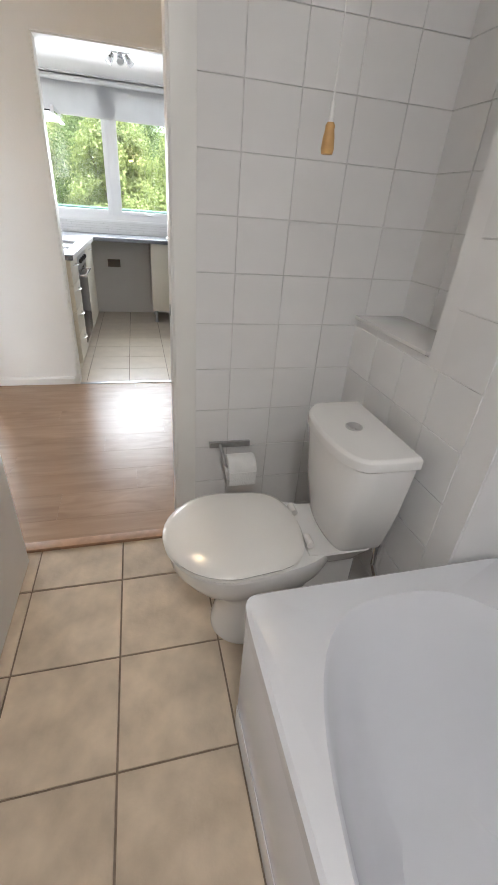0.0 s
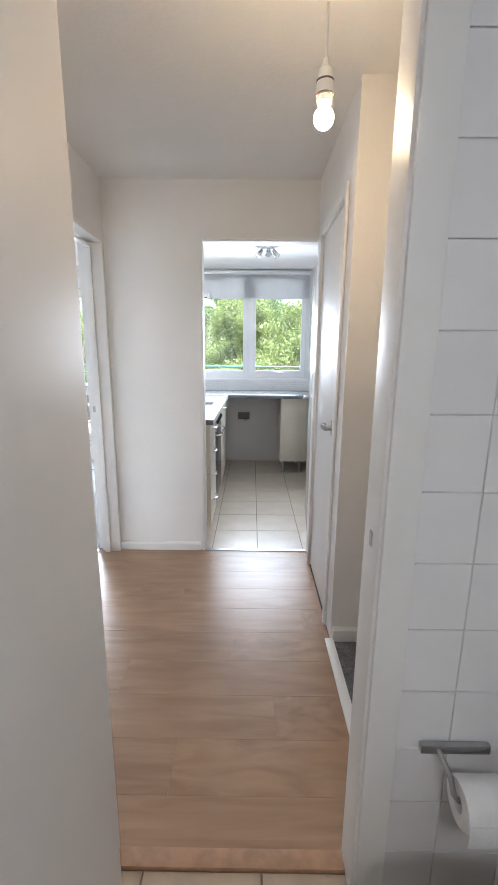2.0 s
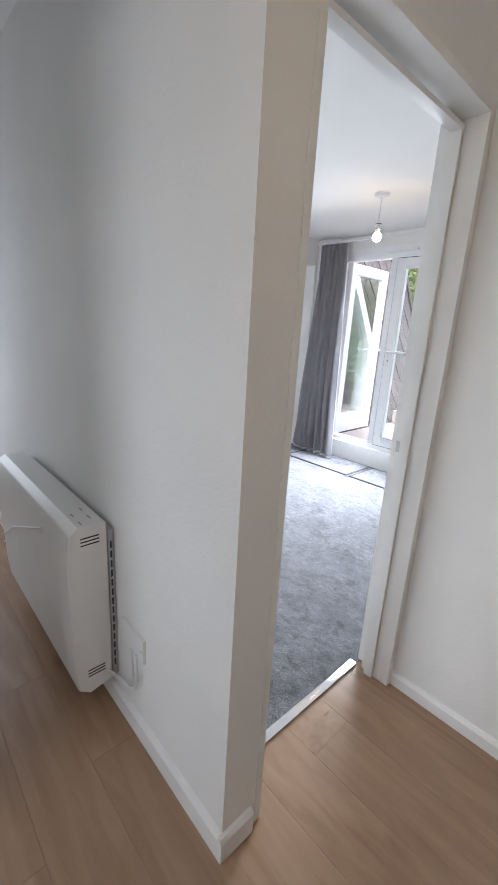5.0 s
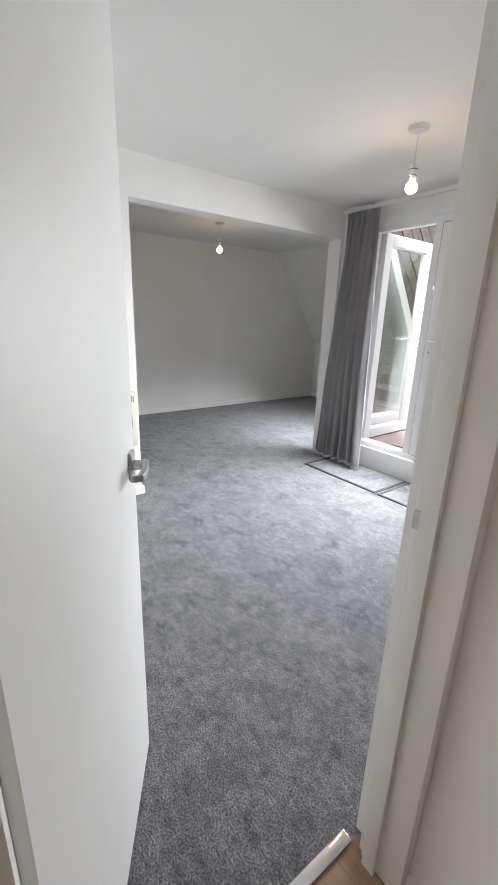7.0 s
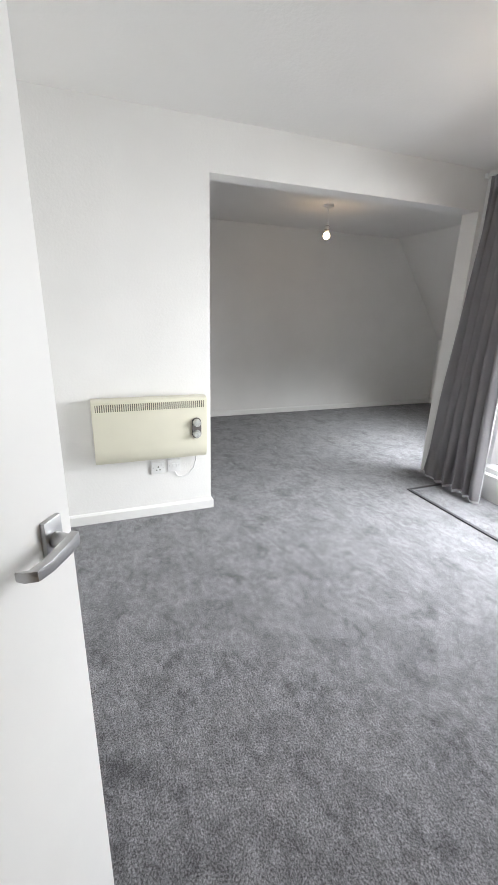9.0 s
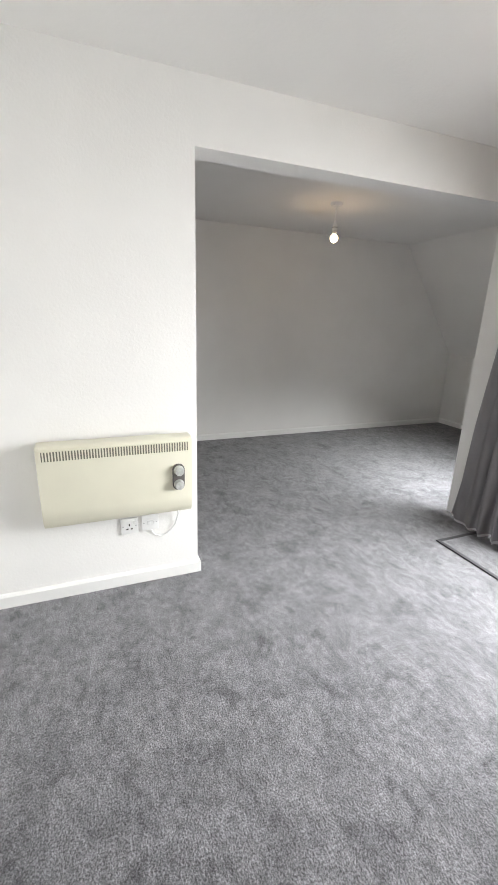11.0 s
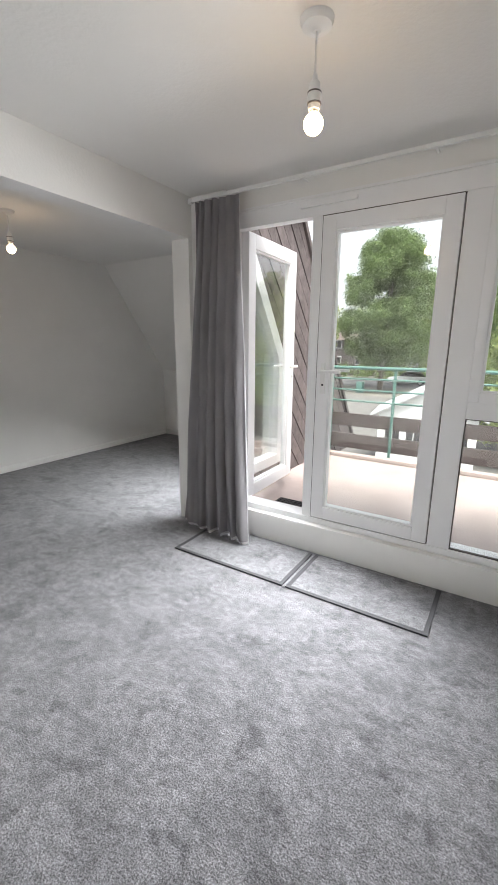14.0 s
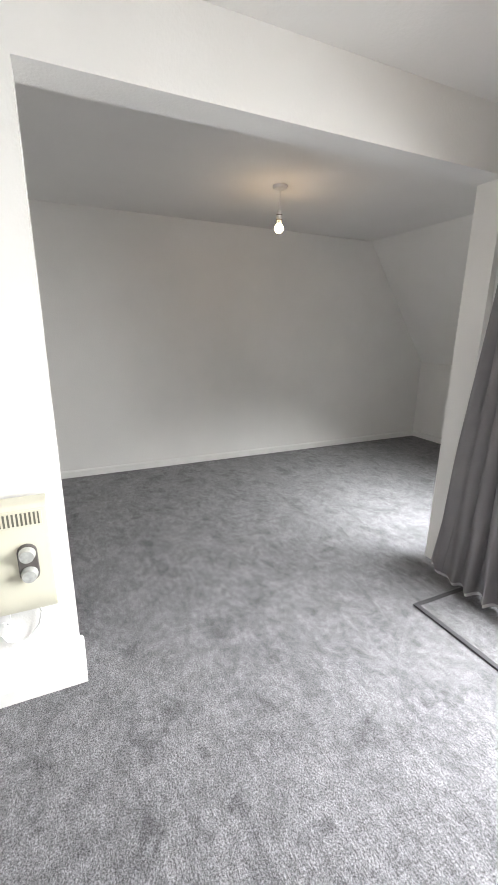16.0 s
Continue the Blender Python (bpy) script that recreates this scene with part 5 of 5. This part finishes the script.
finish(bm, 0.04, 4)
part("block", bm, M_TERR, blk)


def clip_half(poly, n, d):
    """The part of a convex polygon where n . p <= d."""
    out = []
    for i, p in enumerate(poly):
        q = poly[(i + 1) % len(poly)]
        a, b = n[0] * p[0] + n[1] * p[1] - d, n[0] * q[0] + n[1] * q[1] - d
        if a <= 0:
            out.append(p)
        if a * b < 0:
            t = a / (a - b)
            out.append((p[0] + t * (q[0] - p[0]), p[1] + t * (q[1] - p[1])))
    return out


def cladding():
    wall = tagged(new("cladding"), "weathered grey-brown diagonal timber cladding on the alcove flank", "cladding", kind="structure")
    boxes = bmesh.new()
    regions = [[(7.56, 0.0), (9.78, 0.0), (7.86, 2.50), (7.56, 2.50)],
               [(6.71, 2.16), (7.00, 2.16), (7.56, 1.32), (7.56, 2.50), (6.71, 2.50)],
               [(6.71, 0.0), (7.56, 0.0), (7.56, 0.26), (6.71, 0.26)]]
    for r in regions:
        if r is not regions[1]:
            add_prism(boxes, r, 'x', -2.80, -2.782)
    add_prism(boxes, [(7.00, 2.16), (7.56, 1.32), (7.56, 2.50), (7.00, 2.50)], 'x', -2.80, -2.782)
    finish(boxes)
    part("backing", boxes, M_DARK, wall, "dark gap behind the boards")
    ang = radians(-48)
    nrm = (-math.sin(ang), math.cos(ang))
    pitch = 0.128
    for r in regions:
        ds = [nrm[0] * p[0] + nrm[1] * p[1] for p in r]
        k = math.floor(min(ds) / pitch)
        while k * pitch < max(ds):
            lo, hi = k * pitch + 0.006, (k + 1) * pitch - 0.006
            q = r
            if r is regions[1]:
                q = [(6.71, 2.16), (7.00, 2.16), (7.00, 2.50), (6.71, 2.50)]
                for piece in (q, [(7.00, 2.16), (7.56, 1.32), (7.56, 2.50), (7.00, 2.50)]):
                    c = clip_half(clip_half(piece, nrm, hi), (-nrm[0], -nrm[1]), -lo)
                    if len(c) >= 3:
                        bm = bmesh.new()
                        add_prism(bm, c, 'x', -2.782, -2.762 + 0.004 * (k % 2))
                        finish(bm)
                        part("board", bm, M_BOARD, wall)
            else:
                c = clip_half(clip_half(q, nrm, hi), (-nrm[0], -nrm[1]), -lo)
                if len(c) >= 3:
                    bm = bmesh.new()
                    add_prism(bm, c, 'x', -2.782, -2.762 + 0.004 * (k % 2))
                    finish(bm)
                    part("board", bm, M_BOARD, wall)
            k += 1
    bm = bmesh.new()
    d = Vector((0, 9.78 - 7.86, -2.50)).normalized()
    n = Vector((0, -d.z, d.y))
    if n.y < 0:
        n = -n
    a, b = Vector((0, 7.76, 2.63)), Vector((0, 9.80, -0.03))
    rings = [[p + Vector((-2.80, 0, 0)), p + Vector((-2.735, 0, 0)), p + Vector((-2.735, 0, 0)) + n * 0.05, p + Vector((-2.80, 0, 0)) + n * 0.05] for p in (a, b)]
    loft(bm, rings)
    finish(bm, 0.004)
    part("verge_board", bm, M_BROWN, wall, "dark verge board along the roof slope")
    bm = bmesh.new()
    rings = [[p + Vector((-5.7, 0, 0)), p + Vector((-2.80, 0, 0)), p + Vector((-2.80, 0, 0)) + n * 0.03, p + Vector((-5.7, 0, 0)) + n * 0.03] for p in (a, b)]
    loft(bm, rings)
    finish(bm)
    part("roof_slope", bm, M_BROWN, wall, "dark tiled roof slope")


cladding()


# ---- outdoors ----
def leaf_material(name, c0, c1):
    m, n, l, b = mat(name)
    g = n.new("ShaderNodeNewGeometry")
    r = n.new("ShaderNodeValToRGB")
    r.color_ramp.elements[0].color, r.color_ramp.elements[1].color = (*c0, 1), (*c1, 1)
    l.new(g.outputs["Random Per Island"], r.inputs["Fac"])
    l.new(r.outputs["Color"], b.inputs["Base Color"])
    b.inputs["Roughness"].default_value = 0.55
    b.inputs["Specular IOR Level"].default_value = 0.25
    tl = n.new("ShaderNodeBsdfTranslucent")
    l.new(r.outputs["Color"], tl.inputs["Color"])
    mx = n.new("ShaderNodeMixShader")
    mx.inputs["Fac"].default_value = 0.45
    l.new(b.outputs[0], mx.inputs[1])
    l.new(tl.outputs[0], mx.inputs[2])
    l.new(mx.outputs[0], n["Material Output"].inputs["Surface"])
    return m


M_LEAF = leaf_material("green_leaves", (0.075, 0.125, 0.04), (0.22, 0.30, 0.11))
M_LEAF2 = leaf_material("yellow_green_leaves", (0.19, 0.25, 0.085), (0.42, 0.48, 0.20))
M_BARK = simple("bark", (0.09, 0.07, 0.055), 0.9, var=0.3, scale=6, bump=0.4, fine=30)


def crown_mesh(seed, lumps, leaf, count, material):
    """Leaves as small bent quads, scattered near the skins of many overlapping lumps."""
    rs = np.random.RandomState(seed)
    lp = np.array(lumps)
    pick = lp[rs.choice(len(lp), count, p=lp[:, 3] ** 2 / (lp[:, 3] ** 2).sum())]

    def unit(a):
        return a / np.linalg.norm(a, axis=1, keepdims=True)
    d = unit(rs.normal(size=(count, 3)))
    p = pick[:, :3] + d * (pick[:, 3:] * (0.35 + 0.90 * rs.rand(count, 1))) * np.array((1, 1, 0.85))
    a = rs.normal(size=(count, 3))
    a = unit(a - 0.7 * d * (a * d).sum(axis=1, keepdims=True))
    b = unit(np.cross(d, a) + 0.5 * rs.normal(size=(count, 3)))
    s = leaf * (0.6 + 0.8 * rs.rand(count, 1))
    v = np.stack([p - a * s, p - b * s * 0.5, p + a * s, p + b * s * 0.5], axis=1).reshape(-1, 3)
    f = np.arange(4 * count).reshape(-1, 4).tolist()
    me = bpy.data.meshes.new("crown")
    me.from_pydata(v.tolist(), [], f)
    me.materials.append(material)
    return me


def tree(label, x, y, base, height, spread, seed, leaf, count, material, low=0.25):
    rnd = random.Random(seed)
    ob = thing("tree", label, "tree", "trees", at=(x, y, base))
    bm = bmesh.new()
    r0 = 0.016 * height
    n = 7
    rings = []
    for k in range(n):
        t = k / (n - 1)
        c = Vector((0.25 * math.sin(2 * t + seed), 0.25 * math.cos(3 * t + seed), t * height * 0.75))
        r = r0 * (1 - 0.85 * t) + (0.3 * r0 if k == 0 else 0)
        rings.append([c + Vector((r * math.cos(2 * math.pi * j / 10), r * math.sin(2 * math.pi * j / 10), 0)) for j in range(10)])
    loft(bm, rings)
    finish(bm, smooth=True)
    part("trunk", bm, M_BARK, ob)
    lumps = []
    for k in range(300):
        t = rnd.uniform(low, 0.95)
        w = spread * math.sin(math.pi * min(1, (t - low) / (1 - low) * 0.8 + 0.2)) ** 0.7
        a = rnd.uniform(0, 2 * math.pi)
        rr = w * math.sqrt(rnd.random()) * 0.86
        lumps.append((rr * math.cos(a), rr * math.sin(a), t * height, spread * rnd.uniform(0.10, 0.21)))
    bm = bmesh.new()
    for lx, ly, lz, lr in lumps[:9]:
        s = Vector((0, 0, lz * 0.55))
        e = Vector((lx * 0.9, ly * 0.9, lz))
        add_cyl(bm, s, e, r0 * 0.32, r0 * 0.08, 8)
    finish(bm, smooth=True)
    part("limbs", bm, M_BARK, ob)
    crown = new("crown", crown_mesh(seed, lumps, leaf, count, material))
    crown.parent = ob
    return ob


G = -2.9
tree("broad green maple tree beyond the terrace", -11.2, 44.0, G, 14.4, 4.9, 4, 0.10, 110000, M_LEAF, 0.2)
tree("tall yellow-green tree behind the maple", -6.2, 52.0, G, 13.0, 4.4, 9, 0.16, 40000, M_LEAF2, 0.2)
tree("tall light green tree beyond the hedge", -1.9, 47.0, G, 13.2, 3.0, 12, 0.13, 36000, M_LEAF2, 0.2)
tree("light green tree beside the roof slope", -21.0, 46.0, G, 14.0, 5.0, 15, 0.20, 22000, M_LEAF2, 0.2)
tree("bushy green tree beyond the car park", 3.6, 52.0, G, 10.0, 4.6, 18, 0.15, 32000, M_LEAF, 0.2)
tree("spreading yellow-green bush beyond the terrace", 1.2, 30.0, G, 6.6, 4.2, 21, 0.075, 70000, M_LEAF2, 0.05)
tree("dense light green tree outside the kitchen window", 0.1, 22.0, G, 7.4, 2.6, 25, 0.075, 44000, M_LEAF2, 0.1)
tree("dense green tree outside the kitchen window", 3.6, 23.0, G, 7.0, 3.4, 28, 0.085, 40000, M_LEAF2, 0.1)
tree("tall green tree behind the kitchen garden", 0.2, 30.0, G, 9.2, 4.6, 31, 0.085, 70000, M_LEAF, 0.15)
tree("green tree at the edge of the garden", 6.4, 26.0, G, 8.0, 4.0, 34, 0.13, 22000, M_LEAF, 0.1)

structure("road", [(-80, 60, 48.5, 56.5, G - 0.05, G + 0.01)], simple("asphalt", (0.055, 0.055, 0.058), 0.9, var=0.2, scale=1.5, bump=0.2), "grey asphalt access road", "road")
structure("pavement", [(-30, 20, 12.0, 40.0, G - 0.05, G + 0.02)], simple("paving", (0.13, 0.125, 0.12), 0.9, var=0.15, scale=2, bump=0.2), "grey paved yard behind the building", "pavement")


def playhouse():
    ob = thing("garden_playhouse", "white timber playhouse with grey felt roof and dark windows", "playhouse", at=(-3.25, 19.35, G + 0.02))
    ob.rotation_euler = (0, 0, radians(8))
    white = simple("white_timber", (0.70, 0.71, 0.70), 0.6, var=0.06, scale=5, bump=0.1)
    bm = bmesh.new()
    add_prism(bm, [(-1.5, 0), (1.5, 0), (1.5, 2.08), (0, 2.88), (-1.5, 2.08)], 'y', -1.1, 1.1)
    finish(bm, 0.01)
    part("walls", bm, white, ob)
    for s in (-1, 1):
        bm = bmesh.new()
        add_prism(bm, [(0, 2.90), (s * 1.75, 1.965), (s * 1.75, 2.03), (0, 2.97)], 'y', -1.35, 1.2)
        finish(bm, 0.006)
        part("roof", bm, simple("pale_roof_felt", (0.52, 0.54, 0.55), 0.8, var=0.1, scale=6, bump=0.1), ob, "pale grey roof")
    for x in (-1.02, -0.35, 0.35, 1.02):
        boxpart("window_pane", (x - 0.23, x + 0.23, -1.112, -1.104, 0.95, 1.85), M_DARK, ob, "dark window pane")
        for d in ((x - 0.26, x - 0.23, 0.92, 1.88), (x + 0.23, x + 0.26, 0.92, 1.88), (x - 0.015, x + 0.015, 0.95, 1.85)):
            boxpart("glazing_bar", (d[0], d[1], -1.125, -1.112, d[2], d[3]), white, ob)
    return ob


playhouse()


def car(label, x, y, angle, colour):
    ob = thing("car", label, "car", at=(x, y, G + 0.01))
    ob.rotation_euler = (0, 0, radians(angle))
    paint = simple("car_paint", colour, 0.25, var=0.02, bump=0, coat=0.6)
    bm = bmesh.new()
    prof = [(-2.15, 0.32), (-2.18, 0.62), (-2.05, 0.80), (-1.15, 0.93), (1.75, 0.97), (2.12, 0.85), (2.16, 0.45), (2.08, 0.30)]
    loft(bm, [[Vector((px, yy, pz * (1 if abs(yy) < 0.86 else 0.97))) for px, pz in prof] for yy in (-0.89, -0.82, 0.82, 0.89)])
    finish(bm, 0.05, 3)
    part("body", bm, paint, ob)
    bm = bmesh.new()
    loft(bm, [[Vector((-1.05, s0 * 0.78, 0.92)), Vector((-0.35, s0 * 0.66, 1.44)), Vector((1.15, s0 * 0.66, 1.46)), Vector((1.75, s0 * 0.78, 0.96))] for s0 in (-1, 1)])
    finish(bm, 0.04, 2)
    part("glasshouse", bm, M_OVEN, ob, "dark car glazing")
    bm = bmesh.new()
    add_box(bm, -0.32, 1.15, -0.66, 0.66, 1.445, 1.485)
    finish(bm, 0.02)
    part("roof_panel", bm, paint, ob)
    for wx in (-1.32, 1.35):
        for wy in (-0.83, 0.83):
            bm = bmesh.new()
            add_cyl(bm, (wx, wy - 0.10, 0.32), (wx, wy + 0.10, 0.32), 0.32, seg=24)
            finish(bm, 0.03)
            wheel = part("tyre", bm, M_DARK, ob, "black tyre")
            bm = bmesh.new()
            add_cyl(bm, (wx, wy - 0.105, 0.32), (wx, wy + 0.105, 0.32), 0.2, seg=20)
            finish(bm)
            part("rim", bm, M_SATIN, wheel, "alloy rim")


car("white parked hatchback across the road", -10.8, 53.6, 4, (0.75, 0.76, 0.78))
car("dark parked car in the yard", -5.2, 38.5, 12, (0.05, 0.055, 0.07))


def house():
    ob = thing("house", "dark brown timber house with white windows beyond the road", "house", at=(-14, 64, G))
    wallm = simple("dark_stained_boards", (0.075, 0.062, 0.058), 0.8, var=0.2, scale=4, bump=0.2)
    bm = bmesh.new()
    add_box(bm, -14, 16, 0, 8, 0, 5.2)
    finish(bm)
    part("wall", bm, wallm, ob)
    bm = bmesh.new()
    add_prism(bm, [(-0.6, 5.1), (8.6, 5.1), (4, 8.4)], 'x', -14.5, 16.5)
    finish(bm)
    part("roof", bm, simple("roof_tile", (0.11, 0.085, 0.075), 0.85, var=0.2, scale=3, bump=0.3), ob, "brown tiled roof")
    for k in range(8):
        for z in (1.6, 3.9):
            x = -10.2 + k * 3.6
            w = boxpart("window", (x, x + 1.5, -0.06, 0.02, z, z + 1.2), M_UPVC, ob, "white framed window", 0.01)
            for q in (0.08, 0.80):
                boxpart("pane", (x + q, x + q + 0.62, -0.07, -0.061, z + 0.1, z + 1.1), M_OVEN, w, "dark pane")
    return ob


house()
hedge = [( -30 + 2.2 * k + 0.7 * math.sin(k * 3.1), 60.5 + 0.6 * math.sin(k * 1.7), 0.9 + 0.25 * math.sin(k * 2.3), 1.3) for k in range(28)]
hd = tagged(new("hedge", crown_mesh(77, hedge, 0.22, 6000, M_LEAF)), "dark green clipped hedge along the road", "hedge", kind="stuff")
hd.location = (0, 0, G)
tub = thing("flower_tub", "round tub of yellow flowers in the yard", "plant pot", at=(-1.35, 16.0, G + 0.02))
bm = bmesh.new()
add_lathe(bm, [(0.0, 0.0), (0.42, 0.0), (0.5, 0.45), (0.54, 0.47), (0.5, 0.5), (0.44, 0.44), (0, 0.42)], 28)
finish(bm, smooth=True)
part("tub", bm, M_WHITEP, tub)
fl = new("flowers", crown_mesh(5, [(0.18 * math.cos(k), 0.18 * math.sin(k), 0.52, 0.2) for k in range(6)], 0.05, 900, leaf_material("yellow_petals", (0.5, 0.4, 0.02), (0.75, 0.62, 0.05))))
fl.parent = tub
wb = thing("waste_bin", "green wheeled bin beside the road", "bin", at=(-12.7, 41.9, G))
boxpart("body", (-0.29, 0.29, -0.35, 0.35, 0.08, 0.98), M_RAIL, wb, "", 0.03)
boxpart("lid", (-0.31, 0.31, -0.38, 0.36, 0.98, 1.06), M_RAIL, wb, "", 0.02)


# ---- tiles and planks ----
def tile_mesh(name, w, h, t, material, axis, e=0.0010):
    """One tile centred on its face, with eased edges; axis is the way it faces."""
    bm = bmesh.new()
    lo = [(-w, -h), (w, -h), (w, h), (-w, h)]
    hi = [(-w + e, -h + e), (w - e, -h + e), (w - e, h - e), (-w + e, h - e)]

    def at(u, v, d):
        return {'-y': (u, -d, v), '-x': (-d, u, v), 'z': (u, v, d)}[axis]
    loft(bm, [[Vector(at(u, v, 0)) for u, v in lo], [Vector(at(u, v, t - e)) for u, v in lo], [Vector(at(u, v, t)) for u, v in hi]])
    bmesh.ops.recalc_face_normals(bm, faces=bm.faces[:])
    return mesh_of(name, bm, material)


def put(me, name, parent, at, rot=(0, 0, 0), size=None):
    o = new(name, me)
    o.parent, o.location, o.rotation_euler = parent, at, rot
    if size:
        o.scale = size
    return o


rt = random.Random(11)
bed = tagged(new("trim_bathroom_tiling"), "white square glazed wall tiles with grey joints", "wall tiles", kind="structure")
boxpart("grout_bed", (0.898, 1.6395, 2.1975, 2.2045, 0.0, H), M_WGROUT, bed)
boxpart("grout_bed", (1.632, 1.6395, -1.09, 1.488, 0.515, H), M_WGROUT, bed)
boxpart("grout_bed", (1.632, 1.6395, 1.787, 2.197, 0.957, H), M_WGROUT, bed)
boxpart("grout_bed", (1.4565, 1.4618, 1.491, 1.784, 0.0, H), M_WTILE, bed)
boxpart("grout_bed", (1.4565, 1.4618, 1.784, 2.197, 0.0, 0.95), M_WTILE, bed)
PX, PZ = 0.1562, 0.1525
wide = tile_mesh("wall_tile", PX / 2 - 0.0012, PZ / 2 - 0.0012, 0.003, M_WTILE, '-y')
side = tile_mesh("wall_tile_side", PX / 2 - 0.0012, PZ / 2 - 0.0012, 0.003, M_WTILE, '-x')
zs = [0.932 + PZ * (k + 0.5) for k in range(-6, 9)]
for z in zs:
    for c in range(5):
        x = 1.014 + PX * (c - 0.5)
        if z < 0.94 and x > 1.46:
            continue
        put(wide, "tile", bed, (x, 2.1975, z), (rt.uniform(-0.003, 0.003), 0, rt.uniform(-0.003, 0.003)))
    for c in range(4):
        if z > 0.56:
            put(side, "tile", bed, (1.632, 1.488 - PX * (c + 0.5), z), (0, rt.uniform(-0.004, 0.004), rt.uniform(-0.004, 0.004)))
    if z > 0.98:
        for c in range(2):
            put(side, "tile", bed, (1.632, 2.197 - PX * (c + 0.5), z), (0, rt.uniform(-0.004, 0.004), rt.uniform(-0.004, 0.004)))
    for c in range(5):
        y = 2.197 - PX * (c + 0.5)
        if c >= 2 and y > 1.50 and (z < 0.9 or y < 1.74) or (c < 3 and z < 0.9):
            put(side, "tile", bed, (1.4567, y, z), (0, rt.uniform(-0.004, 0.004), rt.uniform(-0.004, 0.004)))
boxpart("ledge", (1.445, 1.6315, 1.787, 2.1965, 0.955, 0.966), M_CERAMIC, bed, "white ledge behind the toilet", 0.003)

BT = 0.3145
ft = tile_mesh("floor_tile", BT / 2 - 0.003, BT / 2 - 0.003, 0.006, M_FTILE, 'z')
fb = bpy.data.objects["floor_bathroom"]
for i in range(-1, 5):
    for j in range(-9, 1):
        cx, cy = 0.285 + BT * (i + 0.5), 2.045 + BT * (j - 0.5)
        put(ft, "tile", fb, (cx, cy, -0.0055), (rt.uniform(-0.001, 0.001), rt.uniform(-0.001, 0.001), rt.choice((0, math.pi))))
cut = tile_mesh("cut_tile", BT / 2 - 0.003, 0.100, 0.006, M_FTILE, 'z')
for i in range(-1, 5):
    put(cut, "tile", fb, (0.285 + BT * (i + 0.5), 2.045 + 0.1055, -0.0055))
KT = 0.3205
kt = tile_mesh("kitchen_tile", KT / 2 - 0.0022, KT / 2 - 0.0022, 0.006, M_KTILE, 'z')
fk = bpy.data.objects["floor_kitchen"]
for i in range(-2, 5):
    for j in range(8):
        cx, cy = 0.29 + KT * (i + 0.5), 4.085 + KT * (j + 0.5)
        if -0.2 < cx < 1.75 and cy < 6.5:
            put(kt, "tile", fk, (cx, cy, -0.0055), (rt.uniform(-0.001, 0.001), rt.uniform(-0.001, 0.001), rt.choice((0, math.pi))))
PW, PL = 0.192, 1.28
plank = tile_mesh("plank", PL / 2 - 0.0003, PW / 2 - 0.0003, 0.0052, M_LAM, 'z', 0.0004)
fh = bpy.data.objects["floor_hall"]
for r in range(10):
    y = 2.30 + PW * (r + 0.5) - 0.05
    off = (0.0, 0.62, 0.27, 0.9, 0.45, 0.1, 0.75)[r % 7]
    for c in range(-1, 4):
        x0, x1 = max(-2.86, 0.93 - off - PL * c - PL), min(0.93, 0.93 - off - PL * c)
        x0 = max(x0, -0.49) if y > 3.2 else x0
        if x1 - x0 > 0.05:
            y0, y1 = max(2.298, y - PW / 2), min(4.066, y + PW / 2)
            if y1 - y0 > 0.02:
                put(plank, "plank", fh, ((x0 + x1) / 2, (y0 + y1) / 2, -0.0045), size=((x1 - x0) / PL, (y1 - y0) / PW, 1))
